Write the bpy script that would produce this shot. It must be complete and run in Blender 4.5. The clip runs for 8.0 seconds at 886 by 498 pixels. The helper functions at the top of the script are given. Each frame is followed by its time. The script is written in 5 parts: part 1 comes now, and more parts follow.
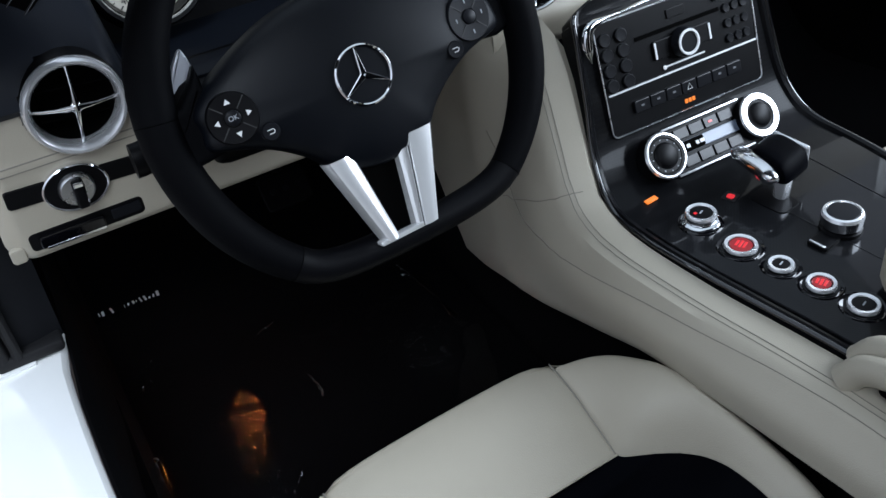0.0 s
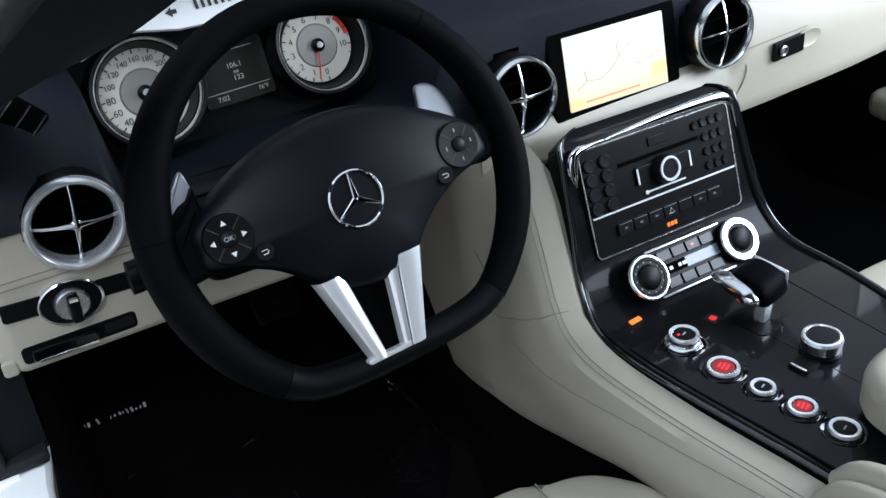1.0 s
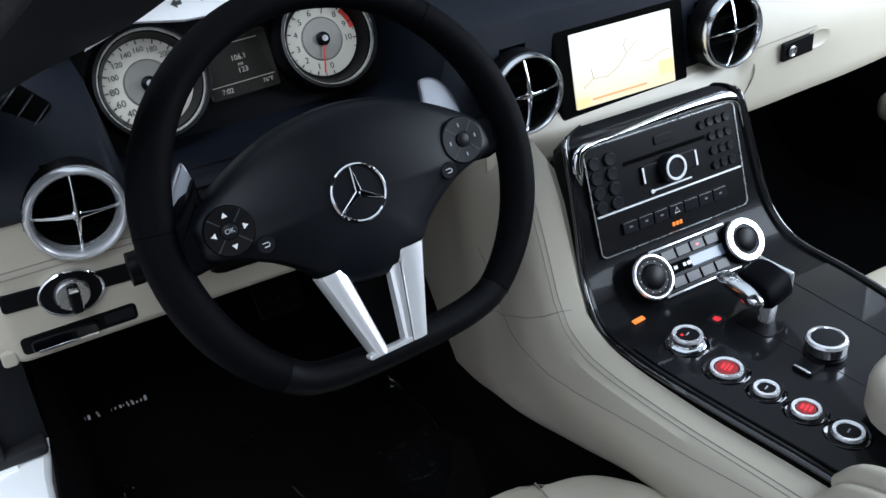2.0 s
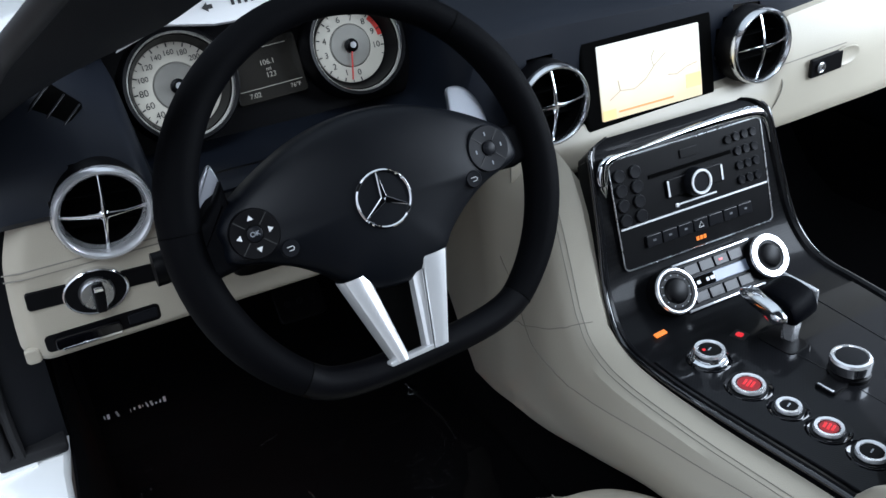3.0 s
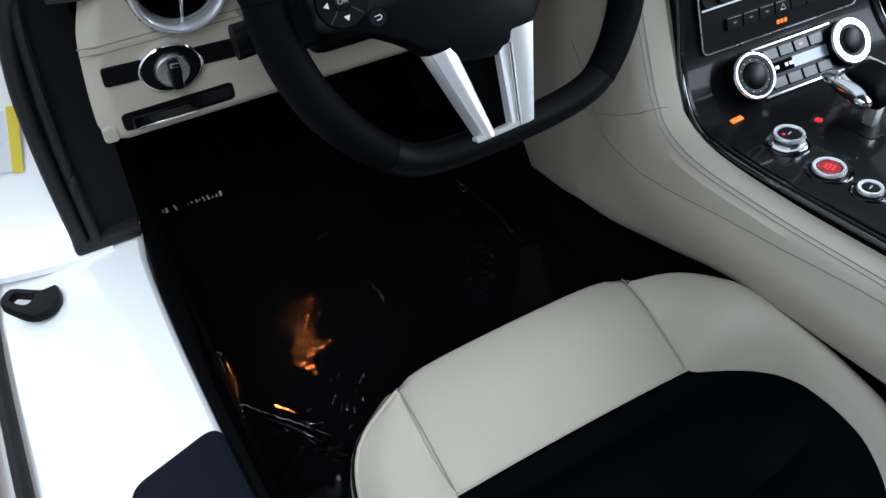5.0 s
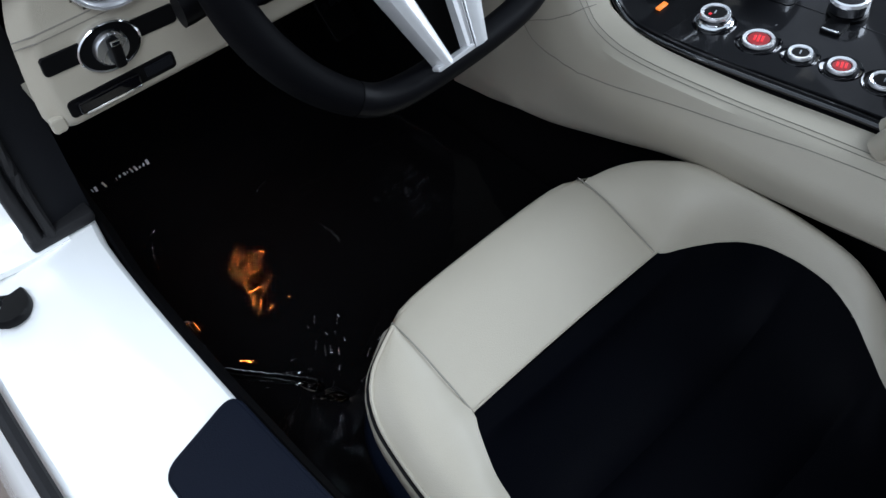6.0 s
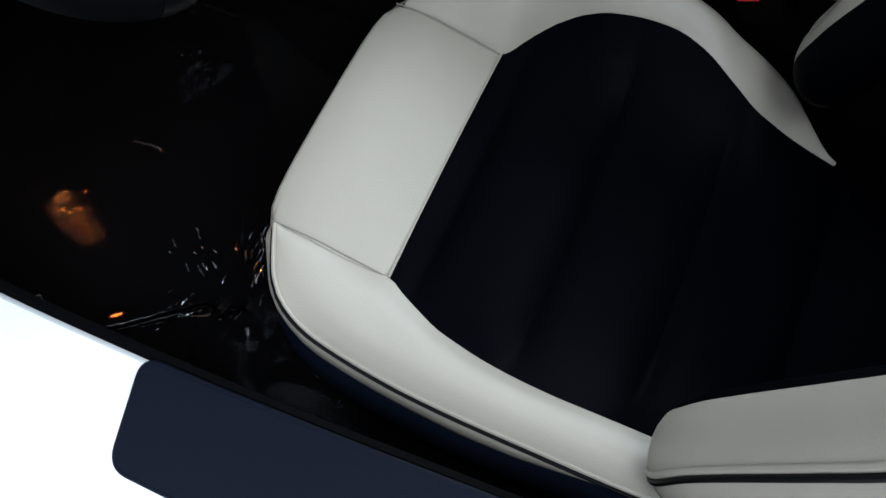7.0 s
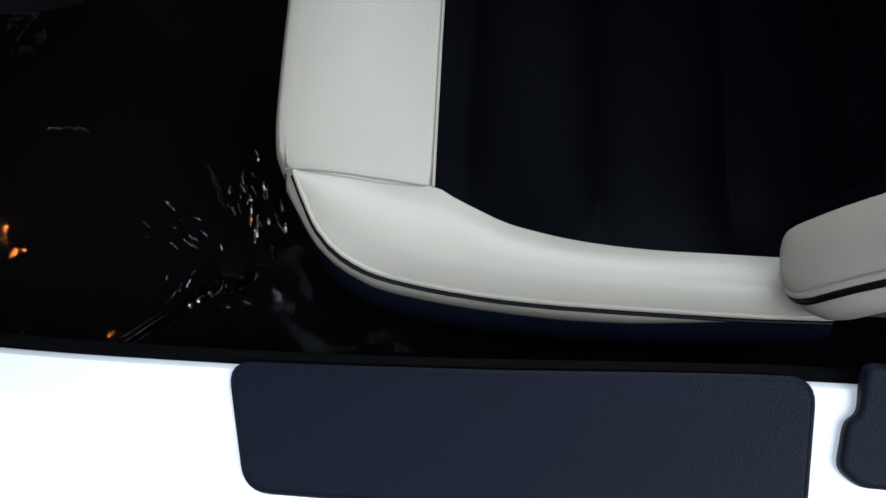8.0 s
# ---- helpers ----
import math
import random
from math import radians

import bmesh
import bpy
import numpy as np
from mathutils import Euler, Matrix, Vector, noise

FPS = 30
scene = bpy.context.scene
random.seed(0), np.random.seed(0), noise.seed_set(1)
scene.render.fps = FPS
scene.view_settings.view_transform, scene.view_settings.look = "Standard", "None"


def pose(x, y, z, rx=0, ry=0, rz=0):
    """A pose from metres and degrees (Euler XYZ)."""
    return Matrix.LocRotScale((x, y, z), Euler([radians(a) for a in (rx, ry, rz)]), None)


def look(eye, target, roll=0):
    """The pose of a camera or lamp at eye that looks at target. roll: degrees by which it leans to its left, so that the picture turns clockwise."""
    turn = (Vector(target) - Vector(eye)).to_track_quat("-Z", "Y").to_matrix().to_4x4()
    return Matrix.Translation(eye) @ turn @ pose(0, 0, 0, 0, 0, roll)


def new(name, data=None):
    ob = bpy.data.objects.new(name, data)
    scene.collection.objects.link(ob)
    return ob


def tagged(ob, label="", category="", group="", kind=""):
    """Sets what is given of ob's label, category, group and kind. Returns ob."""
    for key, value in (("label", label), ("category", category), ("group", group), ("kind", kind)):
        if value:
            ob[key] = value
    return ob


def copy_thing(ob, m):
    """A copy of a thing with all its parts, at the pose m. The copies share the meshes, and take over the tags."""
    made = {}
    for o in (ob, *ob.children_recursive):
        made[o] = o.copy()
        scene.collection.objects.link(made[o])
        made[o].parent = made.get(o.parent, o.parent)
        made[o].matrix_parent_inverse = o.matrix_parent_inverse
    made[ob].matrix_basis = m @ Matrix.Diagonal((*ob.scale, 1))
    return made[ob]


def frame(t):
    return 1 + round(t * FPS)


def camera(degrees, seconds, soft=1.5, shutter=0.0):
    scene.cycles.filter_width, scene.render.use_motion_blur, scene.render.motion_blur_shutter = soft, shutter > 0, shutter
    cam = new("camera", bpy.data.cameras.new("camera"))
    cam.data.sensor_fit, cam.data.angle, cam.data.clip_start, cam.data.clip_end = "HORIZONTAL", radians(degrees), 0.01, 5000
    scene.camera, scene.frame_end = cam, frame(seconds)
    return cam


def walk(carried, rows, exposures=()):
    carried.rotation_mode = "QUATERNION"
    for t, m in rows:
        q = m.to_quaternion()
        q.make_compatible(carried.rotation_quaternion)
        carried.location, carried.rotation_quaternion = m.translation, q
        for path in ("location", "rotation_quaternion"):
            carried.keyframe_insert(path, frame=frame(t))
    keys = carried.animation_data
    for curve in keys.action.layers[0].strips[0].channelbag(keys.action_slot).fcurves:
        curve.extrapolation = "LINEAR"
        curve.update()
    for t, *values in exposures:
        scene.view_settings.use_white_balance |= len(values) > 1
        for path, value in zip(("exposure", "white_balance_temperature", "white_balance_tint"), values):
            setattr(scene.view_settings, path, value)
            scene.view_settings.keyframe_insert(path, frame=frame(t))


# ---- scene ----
cam = camera(50.1, 8.0)
PATH = [
    (0, (-0.671, -0.675, 1.154), (0.024, 0.765, -0.048), -7.4),
    (0.5, (-0.675, -0.686, 1.166), (0.058, 0.828, 0.083), -7.0),
    (1, (-0.673, -0.686, 1.174), (0.119, 0.844, 0.158), -5.7),
    (1.5, (-0.67, -0.686, 1.171), (0.123, 0.849, 0.163), -5.2),
    (1.7, (-0.669, -0.685, 1.169), (0.118, 0.846, 0.151), -5.1),
    (3, (-0.674, -0.683, 1.166), (0.08, 0.88, 0.172), -4.3),
    (3.5, (-0.679, -0.68, 1.16), (-0.006, 0.895, 0.127), -4.9),
    (4, (-0.692, -0.671, 1.147), (-0.046, 0.863, 0.038), -4.4),
    (4.5, (-0.704, -0.668, 1.136), (-0.134, 0.822, -0.071), -4.8),
    (4.7, (-0.719, -0.666, 1.131), (-0.13, 0.781, -0.116), -4.7),
    (5.8, (-0.793, -0.638, 1.153), (-0.101, 0.59, -0.265), -8.5),
    (6, (-0.811, -0.621, 1.163), (-0.079, 0.546, -0.288), -9.9),
    (6.2, (-0.828, -0.606, 1.163), (-0.06, 0.491, -0.323), -10.0),
    (6.5, (-0.843, -0.582, 1.158), (-0.042, 0.322, -0.437), -10.2),
    (6.8, (-0.816, -0.561, 1.151), (-0.098, 0.234, -0.538), -17.8),
    (7, (-0.816, -0.53, 1.15), (-0.078, 0.171, -0.572), -18.6),
    (7.2, (-0.801, -0.484, 1.145), (-0.068, 0.09, -0.625), -19.5),
    (7.5, (-0.783, -0.409, 1.151), (-0.097, 0.017, -0.679), -22.1),
    (7.8, (-0.806, -0.362, 1.137), (-0.208, 0.023, -0.732), -25.0),
    (8, (-0.807, -0.338, 1.13), (-0.254, 0.007, -0.761), -26.9),
]
walk(cam, [(t, look(eye, target, roll)) for t, eye, target, roll in PATH], exposures=[(0, -0.20, 5770, 10), (0.8, -0.06, 5770, 10), (3, -0.06, 5770, 10), (4.5, -0.10, 5770, 10), (6.3, -0.10, 5770, 10), (7.2, 0.04, 5770, 10), (8, 0.02, 5770, 10)])

# ---- world, sun and exposure ----
world = bpy.data.worlds.new("world")
scene.world = world
world.use_nodes = True
wn = world.node_tree.nodes
sky = wn.new("ShaderNodeTexSky")
sky.sky_type = "NISHITA"
sky.sun_disc = False
sky.sun_elevation, sky.sun_rotation = radians(55), radians(199)
sky.dust_density, sky.air_density = 4.0, 1.4
sky_soft = wn.new("ShaderNodeHueSaturation")
sky_soft.inputs["Saturation"].default_value = 0.45
world.node_tree.links.new(sky.outputs[0], sky_soft.inputs["Color"])
cloud = wn.new("ShaderNodeMix")  # even white cloud over the blue
cloud.data_type = "RGBA"
cloud.inputs["Factor"].default_value = 0.75
where = wn.new("ShaderNodeTexCoord")
split = wn.new("ShaderNodeSeparateXYZ")
rise = wn.new("ShaderNodeMapRange")
rise.inputs["From Min"].default_value, rise.inputs["From Max"].default_value = 0.0, 1.0
rise.inputs["To Min"].default_value, rise.inputs["To Max"].default_value = 0.45, 1.3
layer = wn.new("ShaderNodeMix")
layer.data_type, layer.blend_type = "RGBA", "MULTIPLY"
layer.inputs["Factor"].default_value = 1.0
layer.inputs["A"].default_value = (8.1, 8.4, 8.9, 1)
world.node_tree.links.new(where.outputs["Generated"], split.inputs[0])
world.node_tree.links.new(split.outputs["Z"], rise.inputs["Value"])
world.node_tree.links.new(rise.outputs["Result"], layer.inputs["B"])
world.node_tree.links.new(layer.outputs["Result"], cloud.inputs["B"])
world.node_tree.links.new(sky_soft.outputs[0], cloud.inputs["A"])
world.node_tree.links.new(cloud.outputs["Result"], wn["Background"].inputs["Color"])
wn["Background"].inputs["Strength"].default_value = 0.158
sun_data = bpy.data.lights.new("sun", "SUN")
sun_data.energy, sun_data.angle, sun_data.color = 2.7, radians(35), (0.93, 0.985, 1.0)
sun = new("sun", sun_data)
sun.matrix_world = look((-0.85, -2.5, 3.8), (0, 0, 0))
# area lamp added in the far side window to brighten the passenger side
door_data = bpy.data.lights.new("window_sky", "AREA")
door_data.shape, door_data.size, door_data.size_y, door_data.energy, door_data.color = "RECTANGLE", 1.1, 0.40, 24.0, (0.92, 0.97, 1.0)
fill_lamp = new("window_sky", door_data)
fill_lamp.matrix_world = look((0.80, -0.40, 1.08), (0.15, 0.02, 0.70))
scene.view_settings.exposure = 0.0


# ---- materials ----
def material(name, color, rough=0.5, metal=0.0, coat=0.0, grain=0.0, grain_size=400.0, vary=0.0, vary_size=9.0, spec=0.5, emit=None, power=0.0, rvary=0.0):
    m = bpy.data.materials.new(name)
    m.use_nodes = True
    t = m.node_tree
    b = t.nodes["Principled BSDF"]
    b.inputs["Base Color"].default_value = (*color, 1)
    b.inputs["Roughness"].default_value = rough
    b.inputs["Metallic"].default_value = metal
    b.inputs["Coat Weight"].default_value = coat
    b.inputs["Coat Roughness"].default_value = 0.04
    b.inputs["Specular IOR Level"].default_value = spec
    if emit:
        b.inputs["Emission Color"].default_value = (*emit, 1)
        b.inputs["Emission Strength"].default_value = power
    tex = t.nodes.new("ShaderNodeTexCoord")
    if vary or rvary:
        n = t.nodes.new("ShaderNodeTexNoise")
        n.inputs["Scale"].default_value = vary_size
        n.inputs["Detail"].default_value = 6
        t.links.new(tex.outputs["Object"], n.inputs["Vector"])
        if vary:
            mix = t.nodes.new("ShaderNodeMix")
            mix.data_type = "RGBA"
            mix.inputs["A"].default_value = (*[c * (1 - vary) for c in color], 1)
            mix.inputs["B"].default_value = (*[min(1, c * (1 + vary)) for c in color], 1)
            t.links.new(n.outputs["Fac"], mix.inputs["Factor"])
            t.links.new(mix.outputs["Result"], b.inputs["Base Color"])
        if rvary:
            mr = t.nodes.new("ShaderNodeMapRange")
            mr.inputs["To Min"].default_value, mr.inputs["To Max"].default_value = max(0.02, rough - rvary), rough + rvary
            t.links.new(n.outputs["Fac"], mr.inputs["Value"])
            t.links.new(mr.outputs["Result"], b.inputs["Roughness"])
    if grain:
        v = t.nodes.new("ShaderNodeTexVoronoi")
        v.inputs["Scale"].default_value = grain_size
        bump = t.nodes.new("ShaderNodeBump")
        bump.inputs["Strength"].default_value = grain
        bump.inputs["Distance"].default_value = 0.0006
        t.links.new(tex.outputs["Object"], v.inputs["Vector"])
        t.links.new(v.outputs["Distance"], bump.inputs["Height"])
        t.links.new(bump.outputs["Normal"], b.inputs["Normal"])
    return m


def carbon_material(name="carbon_fibre", coat=0.09, light=0.7):
    """Clear-coated carbon fibre twill."""
    m = material(name, (0.012, 0.012, 0.014), rough=0.3, coat=coat, spec=0.06)
    t = m.node_tree
    b = t.nodes["Principled BSDF"]
    tex = t.nodes.new("ShaderNodeTexCoord")
    waves = []
    for d in ("X", "Y"):
        w = t.nodes.new("ShaderNodeTexWave")
        w.bands_direction = d
        w.inputs["Scale"].default_value = 150
        t.links.new(tex.outputs["Object"], w.inputs["Vector"])
        waves.append(w)
    c = t.nodes.new("ShaderNodeTexChecker")
    c.inputs["Scale"].default_value = 480
    t.links.new(tex.outputs["Object"], c.inputs["Vector"])
    mx = t.nodes.new("ShaderNodeMix")
    t.links.new(c.outputs["Fac"], mx.inputs["Factor"])
    t.links.new(waves[0].outputs["Fac"], mx.inputs["A"])
    t.links.new(waves[1].outputs["Fac"], mx.inputs["B"])
    ramp = t.nodes.new("ShaderNodeValToRGB")
    ramp.color_ramp.elements[0].color = (0.002, 0.002, 0.0025, 1)
    ramp.color_ramp.elements[1].color = (0.010 * light, 0.0105 * light, 0.012 * light, 1)
    t.links.new(mx.outputs["Result"], ramp.inputs["Fac"])
    t.links.new(ramp.outputs["Color"], b.inputs["Base Color"])
    return m


def film_material(name="clear_film", rough=0.012, gain=0.0):
    """Thin clear plastic sheet: clear, with mirror-like glints on its wrinkles."""
    m = bpy.data.materials.new(name)
    m.use_nodes = True
    t = m.node_tree
    t.nodes.remove(t.nodes["Principled BSDF"])
    clear = t.nodes.new("ShaderNodeBsdfTransparent")
    gloss = t.nodes.new("ShaderNodeBsdfGlossy")
    gloss.inputs["Roughness"].default_value = rough
    fres = t.nodes.new("ShaderNodeFresnel")
    fres.inputs["IOR"].default_value = 1.19
    tex = t.nodes.new("ShaderNodeTexCoord")
    warp = t.nodes.new("ShaderNodeMapping")
    warp.inputs["Scale"].default_value = (58, 105, 40)
    rip = t.nodes.new("ShaderNodeTexNoise")
    rip.inputs["Scale"].default_value = 1.0
    rip.inputs["Detail"].default_value = 0
    bump = t.nodes.new("ShaderNodeBump")
    bump.inputs["Strength"].default_value = 1.0
    bump.inputs["Distance"].default_value = 0.0002
    t.links.new(tex.outputs["Object"], warp.inputs["Vector"])
    t.links.new(warp.outputs["Vector"], rip.inputs["Vector"])
    t.links.new(rip.outputs["Fac"], bump.inputs["Height"])
    t.links.new(bump.outputs["Normal"], gloss.inputs["Normal"])
    more = t.nodes.new("ShaderNodeMath")
    more.inputs[1].default_value = gain
    t.links.new(fres.outputs[0], more.inputs[0])
    mix = t.nodes.new("ShaderNodeMixShader")
    t.links.new(more.outputs[0], mix.inputs[0])
    t.links.new(clear.outputs[0], mix.inputs[1])
    t.links.new(gloss.outputs[0], mix.inputs[2])
    t.links.new(mix.outputs[0], t.nodes["Material Output"].inputs["Surface"])
    return m


M_CREAM = material("cream_leather", (0.375, 0.343, 0.276), rough=0.45, grain=0.25, grain_size=900, vary=0.05, vary_size=14, rvary=0.06)
M_SEAM = material("grey_thread", (0.20, 0.188, 0.16), rough=0.8)
M_BLACK_LEATHER = material("black_leather", (0.0006, 0.0008, 0.0018), rough=0.5, spec=0.025, grain=0.3, grain_size=900, vary=0.2, vary_size=12, rvary=0.06)
M_PAD = material("airbag_leather", (0.002, 0.0028, 0.0048), rough=0.42, spec=0.2, grain=0.07, grain_size=1400, vary=0.2, vary_size=12, rvary=0.06)
M_PILLAR = material("pillar_cloth", (0.0050, 0.0055, 0.0072), rough=0.65, spec=0.15, grain=0.4, grain_size=1000, vary=0.15, vary_size=20)
M_DASH = material("soft_dark_dash", (0.0048, 0.0066, 0.0112), rough=0.5, spec=0.2, grain=0.12, grain_size=1100, vary=0.2, vary_size=10)
M_ALCANTARA = material("suede_black", (0.0009, 0.0010, 0.0017), rough=0.65, grain=0.3, grain_size=1500, vary=0.25, vary_size=25, spec=0.06)
M_RUBBER = material("black_rubber", (0.008, 0.008, 0.009), rough=0.6, spec=0.3, vary=0.2, vary_size=20)
M_RIMLEATHER = material("rim_leather", (0.0016, 0.0017, 0.0026), rough=0.5, spec=0.12, grain=0.1, grain_size=1400, vary=0.2, vary_size=20)
M_PLASTIC = material("black_plastic", (0.0018, 0.0018, 0.0024), rough=0.40, spec=0.14, vary=0.15, vary_size=30)
M_BUTTON = material("grey_button_plastic", (0.006, 0.0065, 0.0085), rough=0.4, spec=0.14, vary=0.1, vary_size=60)
M_KEY = material("dark_grey_key", (0.005, 0.0053, 0.007), rough=0.3, spec=0.3, vary=0.1, vary_size=60)
M_GLOSS = material("piano_black", (0.002, 0.002, 0.003), rough=0.05, coat=0.28, spec=0.2)
M_VOID = material("dull_black_duct", (0.001, 0.001, 0.001), rough=0.9, spec=0.03)
M_RING = material("bright_silver", (0.86, 0.87, 0.89), rough=0.24, metal=0.72, coat=0.4)
M_DARKCHROME = material("smoked_chrome", (0.62, 0.63, 0.65), rough=0.06, metal=1.0, rvary=0.04, vary_size=30)
M_POLISH = material("polished_metal", (0.80, 0.81, 0.83), rough=0.14, metal=1.0)
M_BADGE = material("dull_badge_metal", (0.78, 0.79, 0.82), rough=0.3, metal=0.3, vary=0.3, vary_size=150)
M_TRIMTOP = material("gloss_edge", (0.004, 0.004, 0.005), rough=0.04, coat=1.0, spec=0.5)
M_CARBON = carbon_material()
M_INLAY = carbon_material("glossy_carbon_inlay", 0.3, 1.0)
M_CHROME = material("chrome", (0.82, 0.83, 0.85), rough=0.08, metal=1.0, rvary=0.03, vary_size=40)
M_SATIN = material("satin_silver", (0.66, 0.67, 0.69), rough=0.28, metal=1.0, rvary=0.06, vary_size=50)
M_VENT = material("brushed_vent_ring", (0.74, 0.75, 0.77), rough=0.20, metal=1.0)
M_SILVER = material("silver_lacquer", (0.88, 0.885, 0.89), rough=0.27, metal=0.6, coat=0.2)
M_LINE = material("bright_trim_line", (0.86, 0.87, 0.88), rough=0.3, metal=0.25, coat=0.3)
M_PADDLE = material("grey_paddle_metal", (0.48, 0.50, 0.54), rough=0.36, metal=0.9)
M_PAINT = material("white_car_paint", (0.82, 0.83, 0.82), rough=0.25, coat=1.0, vary=0.02, vary_size=5)
M_CARPET = material("black_carpet", (0.0016, 0.0016, 0.002), rough=0.95, grain=0.8, grain_size=1200, vary=0.3, vary_size=40, spec=0.05)
M_FILM = film_material()
M_FOLD = film_material("film_fold", 0.14, 0.2)
M_RED = material("red_lit_button", (0.25, 0.01, 0.012), rough=0.3, emit=(1.0, 0.03, 0.04), power=0.75)
M_REDDARK = material("dim_red_button", (0.12, 0.008, 0.01), rough=0.3, emit=(1.0, 0.03, 0.04), power=0.22)
M_REDPLASTIC = material("red_plastic", (0.55, 0.02, 0.02), rough=0.4, vary=0.1)
M_AMBER = material("amber_lamp", (0.3, 0.08, 0.01), rough=0.3, emit=(1.0, 0.25, 0.03), power=1.1)
M_FOOTLAMP = material("foot_lamp_lens", (0.3, 0.08, 0.01), rough=0.3, emit=(1.0, 0.21, 0.035), power=130.0)
M_WHITEMARK = material("white_mark", (0.75, 0.75, 0.75), rough=0.5)
# faint emission added so the dial faces come out brighter
M_DIAL = material("glowing_silver_dial", (0.46, 0.44, 0.375), rough=0.4, vary=0.05, vary_size=60, emit=(1.0, 0.95, 0.84), power=0.06)
M_DIALDARK = material("grey_dial", (0.32, 0.31, 0.28), rough=0.35, metal=0.5, vary=0.1, vary_size=60)
M_INK = material("dark_print", (0.02, 0.02, 0.02), rough=0.6)
M_DISPLAY = material("cluster_display", (0.02, 0.018, 0.015), rough=0.25, coat=0.3)
M_SCREENY = material("map_bar", (0.4, 0.3, 0.1), rough=0.3, emit=(1.0, 0.78, 0.40), power=0.85)
M_ORANGELINE = material("map_orange_line", (0.4, 0.15, 0.05), rough=0.3, emit=(1.0, 0.42, 0.14), power=0.8)
M_ROADLINE = material("map_road_line", (0.25, 0.2, 0.12), rough=0.4, emit=(0.80, 0.66, 0.42), power=0.48)

def screen_material():
    """Lit map: pale above, warmer towards its foot."""
    m = material("map_screen", (0.3, 0.28, 0.22), rough=0.3, emit=(1.0, 0.94, 0.78), power=0.76)
    t = m.node_tree
    tex = t.nodes.new("ShaderNodeTexCoord")
    sep = t.nodes.new("ShaderNodeSeparateXYZ")
    ramp = t.nodes.new("ShaderNodeValToRGB")
    e = ramp.color_ramp.elements
    e[0].position, e[0].color = 0.05, (1.0, 0.80, 0.42, 1)
    e[1].position, e[1].color = 0.85, (1.0, 1.0, 0.96, 1)
    for p, c in ((0.22, (1.0, 0.90, 0.62, 1)), (0.5, (1.0, 0.95, 0.80, 1))):
        k = e.new(p)
        k.color = c
    n = t.nodes.new("ShaderNodeTexNoise")
    n.inputs["Scale"].default_value = 22
    mix = t.nodes.new("ShaderNodeMath")
    mix.operation = "MULTIPLY_ADD"
    mix.inputs[1].default_value = 0.35
    t.links.new(tex.outputs["Generated"], sep.inputs[0])
    t.links.new(tex.outputs["Object"], n.inputs["Vector"])
    off = t.nodes.new("ShaderNodeMath")
    off.operation = "SUBTRACT"
    off.inputs[1].default_value = 0.175
    t.links.new(n.outputs["Fac"], mix.inputs[0])
    t.links.new(sep.outputs["Z"], mix.inputs[2])
    t.links.new(mix.outputs[0], off.inputs[0])
    t.links.new(off.outputs[0], ramp.inputs["Fac"])
    t.links.new(ramp.outputs["Color"], t.nodes["Principled BSDF"].inputs["Emission Color"])
    return m


M_SCREEN = screen_material()
M_GROUND = material("ground_paving", (0.16, 0.13, 0.11), rough=0.9, grain=0.5, grain_size=120, vary=0.3, vary_size=3)
M_SKIRT = material("sill_pad_leather", (0.0030, 0.0046, 0.0100), rough=0.5, spec=0.10, grain=0.35, grain_size=700, vary=0.15, vary_size=15)
M_YELLOW = material("yellow_print", (0.75, 0.60, 0.05), rough=0.5)
M_LABEL = material("label_paper", (0.72, 0.74, 0.76), rough=0.5, vary=0.04, vary_size=80)
M_GREYMARK = material("grey_print", (0.35, 0.37, 0.40), rough=0.6)
M_DIMTEXT = material("dim_display_text", (0.34, 0.32, 0.28), rough=0.5, emit=(0.9, 0.86, 0.75), power=0.05)
M_PALEPRINT = material("pale_print", (0.55, 0.57, 0.60), rough=0.6)
M_DIMPRINT = material("dim_print", (0.10, 0.105, 0.115), rough=0.6)
M_LCD = material("blue_grey_display", (0.15, 0.18, 0.24), rough=0.3, coat=0.1)
M_REDNEEDLE = material("red_needle", (0.6, 0.05, 0.04), rough=0.4)


def glass_material():
    m = bpy.data.materials.new("window_glass")
    m.use_nodes = True
    t = m.node_tree
    t.nodes.remove(t.nodes["Principled BSDF"])
    clear = t.nodes.new("ShaderNodeBsdfTransparent")
    clear.inputs["Color"].default_value = (0.66, 0.70, 0.69, 1)
    gloss = t.nodes.new("ShaderNodeBsdfGlossy")
    gloss.inputs["Roughness"].default_value = 0.02
    fres = t.nodes.new("ShaderNodeFresnel")
    mix = t.nodes.new("ShaderNodeMixShader")
    t.links.new(fres.outputs[0], mix.inputs[0])
    t.links.new(clear.outputs[0], mix.inputs[1])
    t.links.new(gloss.outputs[0], mix.inputs[2])
    t.links.new(mix.outputs[0], t.nodes["Material Output"].inputs["Surface"])
    return m


M_GLASS = glass_material()


# ---- mesh helpers ----
I4 = Matrix.Identity(4)


def face(x, y, z, tilt=0.0, turn=0.0):
    """A panel's pose: local x to the car's right, y up the panel, z out of it towards the rear; tilt leans its top forward."""
    a = radians(tilt)
    m = Matrix(((1, 0, 0, x), (0, math.sin(a), -math.cos(a), y), (0, math.cos(a), math.sin(a), z), (0, 0, 0, 1)))
    return m @ Matrix.Rotation(radians(turn), 4, "Z")


def thing(name, label, category, group="", kind=""):
    ob = new(name)
    ob.empty_display_size = 0.05
    return tagged(ob, label, category, group, kind)


